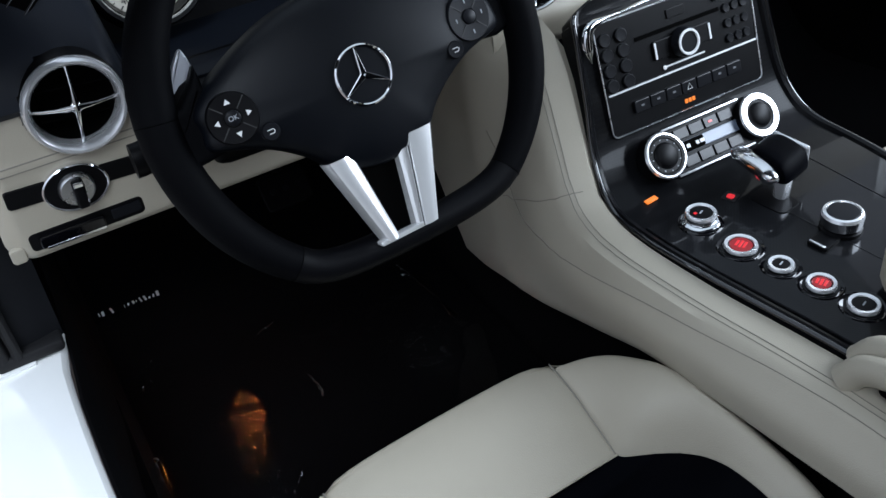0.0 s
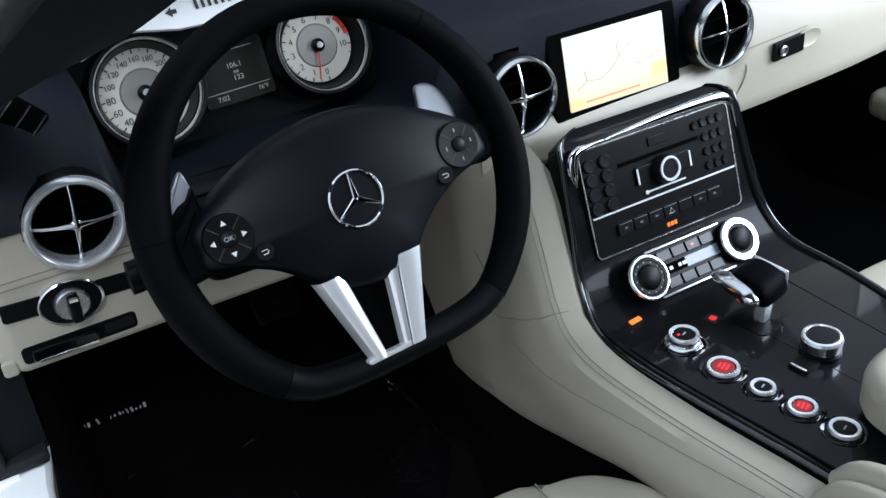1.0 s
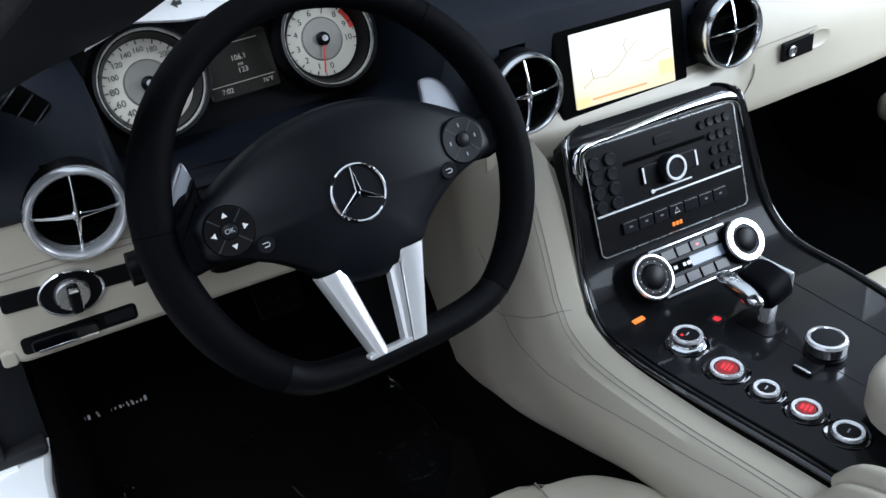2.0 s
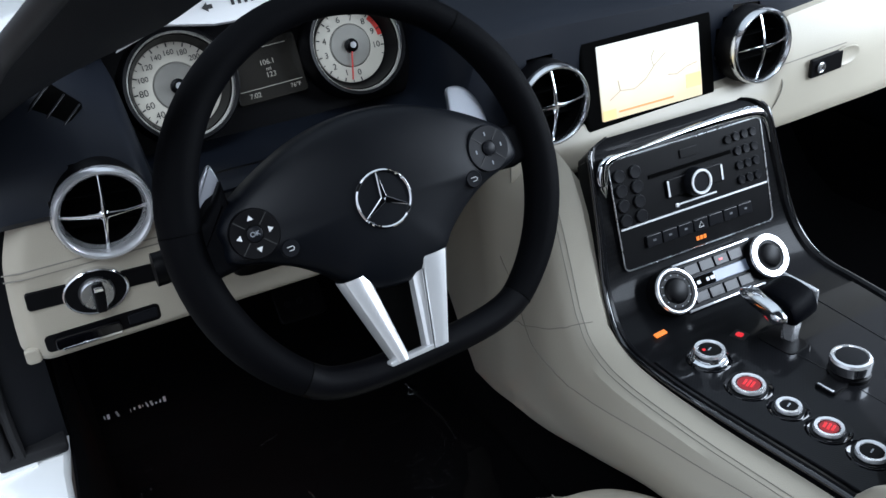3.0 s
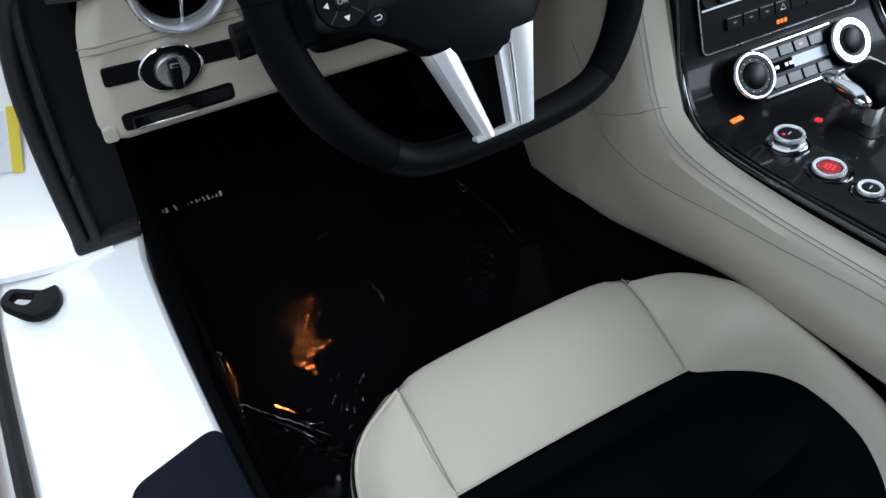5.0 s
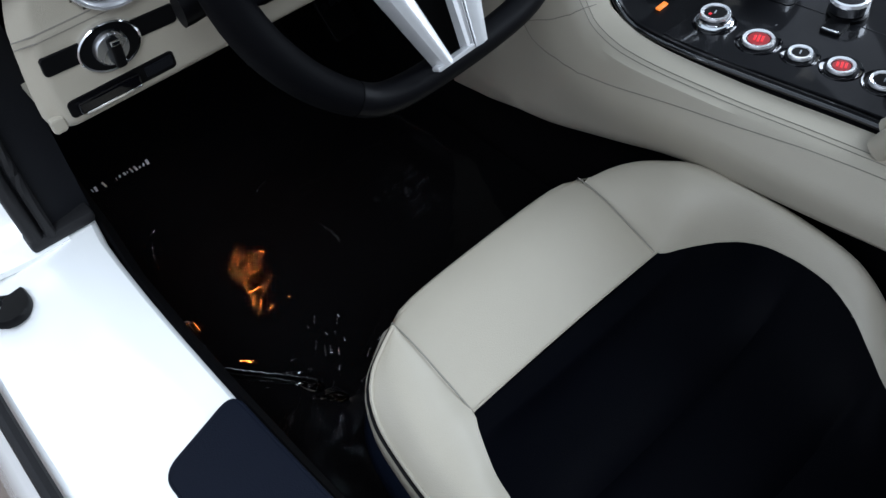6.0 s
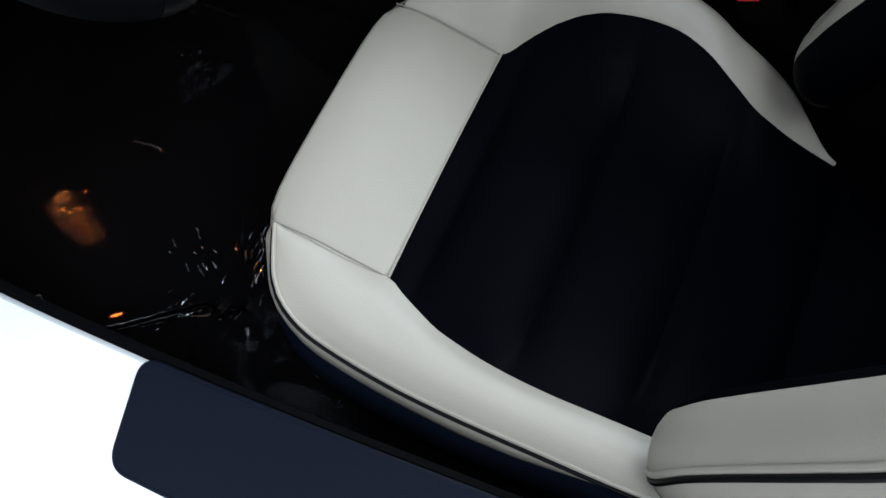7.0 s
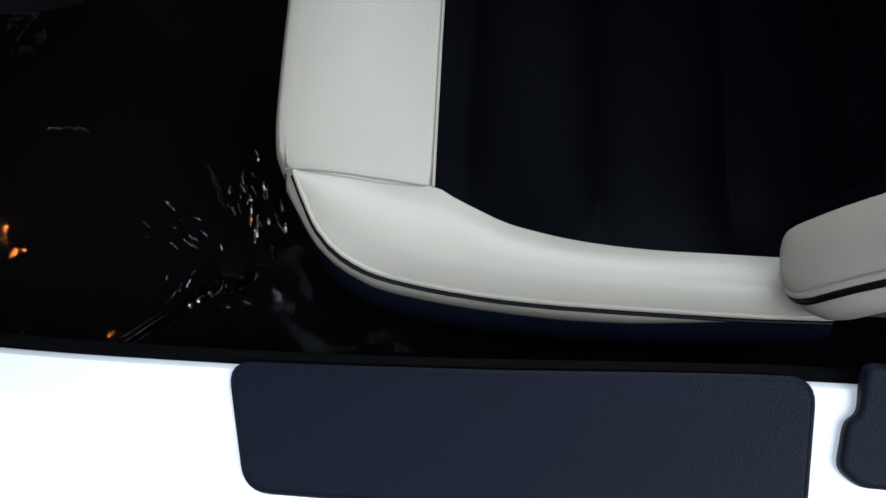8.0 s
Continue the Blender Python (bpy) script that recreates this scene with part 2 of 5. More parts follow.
def part(name, bm, mat, parent=None, label="", smooth=True):
    me = bpy.data.meshes.new(name)
    bmesh.ops.recalc_face_normals(bm, faces=bm.faces[:])
    bm.to_mesh(me)
    bm.free()
    me.materials.append(mat)
    if smooth:
        me.polygons.foreach_set("use_smooth", [True] * len(me.polygons))
        me.set_sharp_from_angle(angle=radians(38))
    ob = new(name, me)
    ob.parent = parent
    if label:
        ob["label"] = label
    return ob


def box(m, sx, sy, sz, bevel=0.0, seg=2):
    """A box of full size sx, sy, sz centred on the pose m, with rounded edges."""
    bm = bmesh.new()
    bmesh.ops.create_cube(bm, size=1, matrix=Matrix.Diagonal((sx, sy, sz, 1)))
    if bevel:
        bmesh.ops.bevel(bm, geom=bm.edges[:] + bm.verts[:], offset=bevel, segments=seg, affect="EDGES", profile=0.5)
    bm.transform(m)
    return bm


def lathe(m, profile, n=48):
    """Turn (radius, height) rows round the local z axis."""
    bm = bmesh.new()
    rings = []
    for r, h in profile:
        if r < 1e-6:
            rings.append([bm.verts.new((0, 0, h))])
        else:
            rings.append([bm.verts.new((r * math.cos(2 * math.pi * k / n), r * math.sin(2 * math.pi * k / n), h)) for k in range(n)])
    for a, b in zip(rings, rings[1:]):
        for k in range(n):
            q = [a[k % len(a)], a[(k + 1) % len(a)], b[(k + 1) % len(b)], b[k % len(b)]]
            u = []
            for v in q:
                if v not in u:
                    u.append(v)
            if len(u) > 2:
                bm.faces.new(u)
    bm.transform(m)
    return bm


def grid(rows, closed_u=False, closed_v=False):
    """A sheet through rows of points."""
    bm = bmesh.new()
    vs = [[bm.verts.new(p) for p in row] for row in rows]
    nu, nv = len(vs), len(vs[0])
    for i in range(nu if closed_u else nu - 1):
        for j in range(nv if closed_v else nv - 1):
            bm.faces.new((vs[i][j], vs[(i + 1) % nu][j], vs[(i + 1) % nu][(j + 1) % nv], vs[i][(j + 1) % nv]))
    return bm


def thick(bm, t):
    """Give a sheet a thickness, on the side against its normals."""
    bmesh.ops.recalc_face_normals(bm, faces=bm.faces[:])
    bmesh.ops.solidify(bm, geom=bm.faces[:], thickness=t)
    return bm


def spline(pts, n, closed=False):
    """n points per span of a smooth curve through pts."""
    P = [Vector(p) for p in pts]
    k = len(P)
    out = []
    for i in range(k if closed else k - 1):
        p1, p2 = P[i], P[(i + 1) % k]
        p0 = P[(i - 1) % k] if closed or i > 0 else p1 * 2 - p2
        p3 = P[(i + 2) % k] if closed or i + 2 < k else p2 * 2 - p1
        for j in range(n):
            t = j / n
            out.append(0.5 * (2 * p1 + (p2 - p0) * t + (2 * p0 - 5 * p1 + 4 * p2 - p3) * t * t + (3 * p1 - p0 - 3 * p2 + p3) * t ** 3))
    if not closed:
        out.append(P[-1])
    return out


def tube(pts, r, n=10, closed=False, ry=None, up=(0, 0, 1)):
    """A round or oval bar along pts; ry is its half size along up."""
    P = [Vector(p) for p in pts]
    rows = []
    k = len(P)
    for i, p in enumerate(P):
        a = P[(i - 1) % k] if closed or i else p
        b = P[(i + 1) % k] if closed or i < k - 1 else p
        d = (b - a).normalized()
        s = d.cross(Vector(up))
        s = s.normalized() if s.length > 1e-5 else d.orthogonal().normalized()
        w = s.cross(d).normalized()
        rows.append([p + s * (r * math.cos(2 * math.pi * j / n)) + w * ((ry or r) * math.sin(2 * math.pi * j / n)) for j in range(n)])
    bm = grid(rows, closed_u=closed, closed_v=True)
    if not closed:
        for row in (rows[0], rows[-1]):
            c = [v for v in bm.verts if any((v.co - q).length < 1e-7 for q in row)]
            if len(c) > 2:
                bmesh.ops.contextual_create(bm, geom=c)
    return bm


def plate(m, outline, depth, bevel=0.0, seg=2, dome=0.0):
    """A flat piece with that outline (local x, y), from z = 0 up to depth, its upper edge rounded."""
    bm = bmesh.new()
    vs = [bm.verts.new((p[0], p[1], 0)) for p in outline]
    f = bm.faces.new(vs)
    if f.normal.z < 0 or sum(a[0] * b[1] - b[0] * a[1] for a, b in zip(outline, list(outline[1:]) + [outline[0]])) < 0:
        f.normal_flip()
    r = bmesh.ops.extrude_face_region(bm, geom=[f])
    top = [e for e in r["geom"] if isinstance(e, bmesh.types.BMVert)]
    bmesh.ops.translate(bm, verts=top, vec=(0, 0, depth))
    tf = [e for e in r["geom"] if isinstance(e, bmesh.types.BMFace)]
    if bevel:
        bmesh.ops.bevel(bm, geom=list(tf[0].edges), offset=bevel, segments=seg, affect="EDGES", profile=0.5)
        bm.faces.ensure_lookup_table()
        top_face = max((f for f in bm.faces if f.normal.z > 0.99), key=lambda f: f.calc_area())
        bmesh.ops.inset_individual(bm, faces=[top_face], thickness=bevel * 0.35)
    bm.transform(m)
    return bm


def rounded(w, h, r, n=5):
    """The outline of a rounded rectangle."""
    out = []
    for cx, cy, a in ((w / 2 - r, h / 2 - r, 0), (-w / 2 + r, h / 2 - r, 90), (-w / 2 + r, -h / 2 + r, 180), (w / 2 - r, -h / 2 + r, 270)):
        for k in range(n + 1):
            b = radians(a + 90 * k / n)
            out.append((cx + r * math.cos(b), cy + r * math.sin(b)))
    return out


def writing(name, text, size, m, mat, parent, label="", align="CENTER"):
    """Flat raised letters as a mesh."""
    cu = bpy.data.curves.new(name, "FONT")
    cu.body, cu.size, cu.extrude, cu.align_x, cu.align_y = text, size, 0.0002, align, "CENTER"
    ob = bpy.data.objects.new(name, cu)
    scene.collection.objects.link(ob)
    me = bpy.data.meshes.new_from_object(ob.evaluated_get(bpy.context.evaluated_depsgraph_get()))
    bpy.data.objects.remove(ob)
    me.transform(m)
    me.materials.clear()
    me.materials.append(mat)
    out = new(name, me)
    out.parent = parent
    if label:
        out["label"] = label
    return out


def soften(pts, r, n=4):
    """Round the corners of an outline by about r."""
    out = []
    k = len(pts)
    for i in range(k):
        p = Vector((*pts[i], 0))
        a, b = Vector((*pts[i - 1], 0)) - p, Vector((*pts[(i + 1) % k], 0)) - p
        ra, rb = min(r, a.length * 0.45), min(r, b.length * 0.45)
        p0, p1 = p + a.normalized() * ra, p + b.normalized() * rb
        for j in range(n + 1):
            t = j / n
            q = p0 * (1 - t) ** 2 + p * 2 * t * (1 - t) + p1 * t * t
            out.append((q.x, q.y))
    return out


def at(m, x, y, z=0.0):
    return m @ Matrix.Translation((x, y, z))


def interp(keys, v):
    """Smooth value between (key, value) rows, without overshoot."""
    n = len(keys)
    if v <= keys[0][0]:
        return keys[0][1]
    if v >= keys[-1][0]:
        return keys[-1][1]
    d = [(keys[i + 1][1] - keys[i][1]) / (keys[i + 1][0] - keys[i][0]) for i in range(n - 1)]
    g = [d[0]] + [2 * d[i - 1] * d[i] / (d[i - 1] + d[i]) if d[i - 1] * d[i] > 0 else 0.0 for i in range(1, n - 1)] + [d[-1]]
    for i in range(n - 1):
        if v <= keys[i + 1][0]:
            h = keys[i + 1][0] - keys[i][0]
            t = (v - keys[i][0]) / h
            return (1 + 2 * t) * (1 - t) ** 2 * keys[i][1] + t * (1 - t) ** 2 * h * g[i] + t * t * (3 - 2 * t) * keys[i + 1][1] + t * t * (t - 1) * h * g[i + 1]
    return keys[-1][1]


# ---- ground and car shell ----
def build_ground():
    bm = bmesh.new()
    bmesh.ops.create_grid(bm, x_segments=40, y_segments=40, size=1500)
    ob = part("ground", bm, M_GROUND)
    tagged(ob, "brown-grey paved ground beside the car", "ground", kind="structure")


SILL_Y0, SILL_Y1 = 0.28, -1.15


def glass_foot(x):
    """The y of the windscreen's foot."""
    return interp([(0.0, 0.84), (0.40, 0.80), (0.52, 0.70), (0.60, 0.54), (0.66, 0.39), (0.76, 0.33)], abs(x))


def sill_line(y):
    """How far the sill's inner edge bends in towards the cabin at y."""
    return interp([(-1.15, 0.030), (-0.75, 0.027), (-0.467, 0.020), (-0.25, 0.0065), (-0.076, -0.0015), (0.1, -0.005), (0.19, -0.004), (0.29, 0.007), (0.9, 0.012)], y)


def flip(rows, s):
    """Rows of points, mirrored to the passenger's side where s is -1."""
    return [[(p[0] * s, p[1], p[2]) for p in row] for row in rows]


def build_shell():
    car = thing("car_body", "white sports car body with its gullwing doorways open", "car")
    for s in (1, -1):
        # sill: section across, drawn along the car
        sec = [(-0.709, 0.470), (-0.7105, 0.4765), (-0.715, 0.4812), (-0.724, 0.4825), (-0.745, 0.4815), (-0.79, 0.476), (-0.84, 0.468), (-0.866, 0.462), (-0.872, 0.456), (-0.876, 0.44), (-0.905, 0.40), (-0.93, 0.33), (-0.93, 0.18), (-0.90, 0.14)]
        rows = []
        for k in range(40):
            y = SILL_Y0 + (SILL_Y1 - SILL_Y0) * k / 39
            rows.append([(x + sill_line(y) * (1 if i < 8 else 0.5), y, z - 0.006) for i, (x, z) in enumerate(sec)])
        part("sill", grid(flip(rows, s)), M_PAINT, car, "glossy white painted door sill")
        rows = [[(x + sill_line(y), y, z) for x, z in ((-0.7085, 0.466), (-0.700, 0.449), (-0.690, 0.30), (-0.688, 0.20))] for y in [0.85 - 0.1 * k for k in range(21)]]
        part("sill_carpet", thick(grid(flip(rows, s)), 0.004), M_CARPET, car, "black carpet on the inside of the sill")
        part("sill_seal", tube([((-0.884 + 0.5 * sill_line(0.30 - 1.45 * k / 20)) * s, 0.30 - 1.45 * k / 20, 0.446) for k in range(21)], 0.008, 8), M_RUBBER, car, "black rubber sill seal")
        # front door jamb, white, rising from the sill
        rows = []
        for k in range(25):
            u = k / 24
            x = -0.74 - 0.30 * u
            col = []
            for j in range(22):
                v = j / 21
                z = 0.468 + 0.62 * v ** 1.5
                y = 0.235 + 0.085 * (1 - math.exp(-v * 7)) + 0.10 * u * u - 0.02 * v
                col.append((x, y, z))
            rows.append(col)
        part("door_jamb", thick(grid(flip(rows, s)), -0.01), M_PAINT, car, "white painted front door jamb")
        edge_o = spline([(-0.777, 0.252, 0.484), (-0.780, 0.252, 0.60), (-0.777, 0.245, 0.69), (-0.762, 0.22, 0.775), (-0.735, 0.17, 0.838), (-0.712, 0.11, 0.893), (-0.678, 0.03, 0.965), (-0.648, -0.05, 1.015), (-0.58, -0.20, 1.11), (-0.50, -0.30, 1.18)], 8)
        edge_i = spline([(-0.704, 0.262, 0.484), (-0.702, 0.262, 0.60), (-0.697, 0.255, 0.69), (-0.703, 0.215, 0.800), (-0.695, 0.203, 0.872), (-0.640, 0.200, 0.899), (-0.566, 0.09, 0.952), (-0.522, 0.0, 0.998), (-0.42, -0.19, 1.12), (-0.33, -0.28, 1.20)], 8)
        rows = []
        for a, b in zip(edge_o, edge_i):
            n = (b - a).cross(Vector((0, -1, 1))).normalized()
            n = -n if n.y > 0 else n
            rows.append([a.lerp(b, t) + n * (0.005 * math.sin(math.pi * t)) for t in [j / 10 for j in range(11)]])
        part("pillar_trim", thick(grid(flip(rows, s)), 0.004), M_PILLAR, car, "dark padded windscreen pillar trim")
        fl = Vector((s, 1, 1))
        part("door_seal", tube([(p + Vector((0.008, -0.008, 0))) * fl for p in edge_o], 0.009, 10), M_RUBBER, car, "black rubber door seal")
        part("inner_seal", tube([(a.lerp(b, 0.32) + Vector((0, -0.016, 0.006))) * fl for a, b in zip(edge_o[:40], edge_i[:40])], 0.006, 8), M_RUBBER, car)
        part("seal_foot", box(pose(-0.742 * s, 0.250, 0.486), 0.074, 0.03, 0.016, 0.005), M_RUBBER, car)
    # roof spine, rear bulkhead and windscreen close the cabin
    rows = [[(x, y, 1.27 - 0.05 * abs(x) - 0.02 * max(0, y + 0.6) * 4) for x in (-0.30, -0.18, 0, 0.18, 0.30)] for y in (-0.22, -0.6, -1.25)]
    part("roof", thick(grid(rows), 0.03), M_DASH, car, "dark headliner of the roof")
    part("rear_bulkhead", box(pose(0, -1.27, 0.72), 1.5, 0.05, 1.1, 0.01), M_CARPET, car)
    rows = []
    for k in range(9):
        t = k / 8
        rows.append([(x * (1 - 0.28 * t), 0.78 - 1.2 * t + 0.12 * (1 - (x / 0.7) ** 2), 0.90 + 0.36 * t ** 0.8) for x in [-0.66 + 1.32 * j / 12 for j in range(13)]])
    glass = part("windscreen", grid(rows), M_GLASS, car)
    glass.visible_shadow = False
    rows = []
    for k in range(41):
        x = -0.90 + 1.80 * k / 40
        end = 0.80 + 0.085 * interp([(0.0, 1.0), (0.45, 0.9), (0.80, 0.55), (0.94, 0.25), (1.0, 0.0)], abs(x) / 0.92)
        y0 = glass_foot(x) + 0.02
        rows.append([(x, y0 + (0.945 - y0) * j / 6, 0.862 + (end - 0.862) * j / 6) for j in range(7)])
    part("cowl", thick(grid(rows), 0.006), M_PAINT, car, "white cowl at the foot of the windscreen")
    part("firewall", box(pose(0, 0.88, 0.5), 1.56, 0.04, 0.9, 0.01), M_CARPET, car)
    # outer skin ahead of and behind the cabin
    def skin(name, keys, label):
        """Lengthwise loft: (y, half width, shoulder height, crown height, lowest edge)."""
        rows = []
        for y, w, sh, cr, lo in keys:
            half = [(1.0, lo), (1.0, lo + 0.6 * (sh - lo)), (0.985, sh - 0.02), (0.94, sh + 0.25 * (cr - sh)), (0.80, sh + 0.55 * (cr - sh)), (0.45, sh + 0.9 * (cr - sh)), (0.0, cr)]
            rows.append([(-w * u, y, z) for u, z in half] + [(w * u, y, z) for u, z in half[-2::-1]])
        part(name, thick(grid(rows), 0.01), M_PAINT, car, label)

    skin("bonnet", ((0.93, 0.92, 0.80, 0.885, 0.20), (1.3, 0.945, 0.79, 0.86, 0.20), (1.7, 0.94, 0.75, 0.81, 0.20), (2.1, 0.90, 0.66, 0.72, 0.20), (2.35, 0.80, 0.54, 0.58, 0.22), (2.43, 0.66, 0.42, 0.44, 0.25), (2.46, 0.60, 0.30, 0.30, 0.26), (2.42, 0.50, 0.25, 0.25, 0.24)), "white bonnet and wings")
    skin("rear_body", ((-1.30, 0.93, 0.88, 1.16, 0.20), (-1.6, 0.95, 0.88, 1.02, 0.20), (-1.95, 0.93, 0.82, 0.90, 0.22), (-2.15, 0.86, 0.70, 0.76, 0.28), (-2.2, 0.80, 0.50, 0.52, 0.32), (-2.18, 0.76, 0.34, 0.34, 0.31)), "white rear bodywork")
    for s in (-1, 1):
        rows = [[(s * (0.93 - 0.01 * (y < 0.6)), y, 0.20), (s * 0.93, y, 0.60), (s * 0.915, y, 0.77), (s * 0.87, y, 0.81), (s * 0.79, y, 0.84)] for y in (0.50, 0.65, 0.80, 0.935)]
        part("front_wing", thick(grid(rows), 0.01), M_PAINT, car)
    return car


def build_floor():
    rows = []
    for k in range(30):
        y = -1.25 + 2.1 * k / 29
        rise = max(0, (y - 0.45)) * 0.9
        rows.append([(x, y, 0.215 + rise + (0.10 if abs(x) > 0.685 else 0)) for x in (-0.70, -0.684, -0.6, -0.45, -0.3, -0.12, 0.12, 0.3, 0.45, 0.6, 0.70)])
    ob = part("floor", thick(grid(rows), 0.02), M_CARPET)
    tagged(ob, "black carpet on the cabin floor", "floor", kind="structure")


def build_door():
    """The closed passenger door, up to its window line."""
    d = thing("passenger_door", "closed passenger door with a dark trim panel", "car door")
    rows = [[(x + 0.03 * (1 - ((y + 0.3) / 0.9) ** 2), y, z) for x, z in ((0.735, 0.44), (0.725, 0.52), (0.700, 0.60), (0.690, 0.70), (0.700, 0.78), (0.715, 0.83), (0.745, 0.845))] for y in [0.62 - 0.11 * k for k in range(17)]]
    part("trim_panel", thick(grid(rows), 0.02), M_DASH, d, "dark leather trim panel")
    part("armrest", box(pose(0.695, 0.04, 0.505, 0, 0, 0), 0.060, 0.50, 0.05, 0.018, 3), M_CREAM, d, "cream door armrest")
    part("outer_skin", box(pose(0.86, -0.28, 0.60), 0.12, 1.80, 0.50, 0.04, 3), M_PAINT, d)


def build_raised_door():
    """The driver's gullwing door, unseen overhead, added to shade the tunnel flank."""
    d = thing("driver_door", "unseen open white gullwing door, added overhead to shade the tunnel", "car door")
    sec = [(-0.315, 1.285), (-0.39, 1.43), (-0.50, 1.61), (-0.63, 1.79), (-0.78, 1.94), (-0.94, 2.04)]
    rows = [[(x, y - 0.10 * (i / 5) ** 2 * (y > -0.3), z) for i, (x, z) in enumerate(sec)] for y in [-0.24 - 0.085 * k for k in range(9)]]
    part("outer_skin", thick(grid([[(x + 0.05, y, z + 0.03) for x, y, z in row] for row in rows]), 0.006), M_PAINT, d)
    part("trim_panel", thick(grid(rows), 0.010), M_DASH, d, "dark leather trim panel")


build_ground()
build_shell()
build_raised_door()
build_floor()
build_door()


# ---- dashboard ----
VENTS = ((-0.614, 0.788), (-0.143, 0.787), (0.148, 0.792))


def holes(bm):
    """Open a panel behind each air vent, then give it its thickness."""
    gone = [f for f in bm.faces if f.calc_center_median().y < 0.19 and any((f.calc_center_median().x - x) ** 2 + (f.calc_center_median().z - z) ** 2 < 0.0435 ** 2 for x, z in VENTS)]
    bmesh.ops.delete(bm, geom=gone, context="FACES")
    return thick(bm, 0.005)


def build_dash():
    dash = thing("dashboard", "two-tone dashboard in dark and cream leather", "dashboard")
    # upper part: sections across the car, (y, z) from the front lip over the crown to the windscreen
    rows = []
    for k in range(295):
        x = -0.72 + 1.47 * k / 294
        lip = interp([(-0.72, 0.150), (-0.69, 0.141), (-0.22, 0.139), (-0.10, 0.146), (0.12, 0.146), (0.22, 0.14), (0.75, 0.16)], x)
        low = interp([(-0.72, 0.797), (-0.575, 0.794), (-0.545, 0.700), (-0.255, 0.700), (-0.215, 0.745), (0.17, 0.745), (0.22, 0.80), (0.75, 0.80)], x)
        lean = interp([(-0.72, 0.055), (-0.62, 0.075), (-0.568, 0.108), (-0.556, 0.004), (0.75, 0.004)], x)
        top = interp([(-0.72, 0.895), (-0.60, 0.900), (-0.568, 0.895), (-0.556, 0.785), (-0.255, 0.785), (-0.21, 0.868), (0.1, 0.858), (0.25, 0.85), (0.75, 0.84)], x)
        foot = glass_foot(x)
        up = interp([(-0.60, 0.004), (-0.56, 0.0), (-0.255, 0.0), (-0.21, 0.03)], x)
        rows.append([(x, lip + 0.05, low - 0.01), (x, lip + 0.006, low - 0.003), (x, lip, low + 0.004)] + [(x, lip + lean * (j / 8) ** 1.4, low + 0.004 + (top - low - 0.010) * j / 8) for j in range(1, 9)] + [(x, lip + lean + 0.006, top - 0.001), (x, lip + lean + 0.016, top + 0.15 * up), (x, lip + lean + 0.046, top + 0.4 * up), (x, min(lip + lean + 0.156, foot - 0.06), top + up), (x, min(0.60, foot - 0.02), 0.885 if up > 0.02 else 0.80 + 2.8 * up if foot > 0.6 else top - 0.01), (x, min(0.80, foot), 0.89 if up > 0.02 else 0.85)])
    part("upper_dash", holes(grid(rows)), M_DASH, dash, "dark blue-black leather upper dash")
    # hood over the instruments
    rows = []
    for k in range(25):
        a = math.pi * k / 24
        x = -0.405 - 0.195 * math.cos(a)
        z = 0.80 + 0.185 * math.sin(a) ** 0.45
        rows.append([(x, y, z + dz) for y, dz in ((0.235, -0.004), (0.24, 0.004), (0.27, 0.008), (0.36, 0.006), (0.50, 0.0))])
    part("instrument_hood", thick(grid(rows), 0.008), M_DASH, dash, "leather hood over the instruments")
    # cream fascia, driver's side
    rows = []
    for k in range(120):
        u = k / 119
        e = max(0, (0.045 - u) / 0.045) ** 2
        cap = interp([(-0.72, 0.800), (-0.605, 0.797), (-0.574, 0.764), (-0.555, 0.705), (-0.2, 0.705)], -0.712 + 0.42 * u)
        prof = [(0.165, 0.815), (0.153, 0.803)] + [(0.1505 - 0.0035 * j / 9, 0.798 - 0.046 * j / 9) for j in range(10)] + [(0.1455, 0.7475), (0.1458, 0.7435)] + [(0.1462 + 0.0015 * (j / 10) ** 2, 0.742 - 0.082 * j / 10) for j in range(11)] + [(0.1495, 0.655), (0.154, 0.6505), (0.172, 0.648), (0.30, 0.648)]
        row = []
        for y, z in prof:
            left = interp([(0.648, -0.706), (0.668, -0.714), (0.746, -0.708), (0.80, -0.690)], z)
            row.append((left + (-0.290 - left) * u, y + 0.016 * e, min(z, cap)))
        rows.append(row)
    part("driver_fascia", holes(grid(rows)), M_CREAM, dash, "cream leather fascia with a double seam")
    for z in (0.7505, 0.7435):
        part("seam", tube([(-0.71 + 0.20 * k / 12, 0.1462 + (0.004 if k == 0 else 0), z - 0.002 * k / 12) for k in range(13)], 0.0007, 6), M_SEAM, dash)
    part("end_clip", plate(face(-0.706, 0.153, 0.662), rounded(0.014, 0.016, 0.004), 0.006, 0.002), M_CREAM, dash)
    # knee area under the column is dark
    part("lower_cover", thick(grid([[(x, 0.30, 0.657), (x, 0.42, 0.60), (x, 0.60, 0.50)] for x in (-0.70, -0.5, -0.2)]), 0.006), M_CARPET, dash)
    # cream fascia across the middle and the passenger's side
    rows = []
    for k in range(200):
        x = -0.190 + 0.940 * k / 199
        low = interp([(-0.235, 0.695), (0.10, 0.680), (0.17, 0.672), (0.30, 0.680), (0.45, 0.687), (0.75, 0.700)], x)
        top = interp([(-0.235, 0.745), (0.10, 0.7455), (0.165, 0.755), (0.205, 0.815), (0.75, 0.845)], x)
        mid = interp([(-0.235, 0.006), (0.15, 0.010), (0.4, 0.022), (0.75, 0.02)], x)
        y0 = interp([(-0.235, 0.150), (-0.14, 0.132), (0.2, 0.128), (0.75, 0.16)], x)
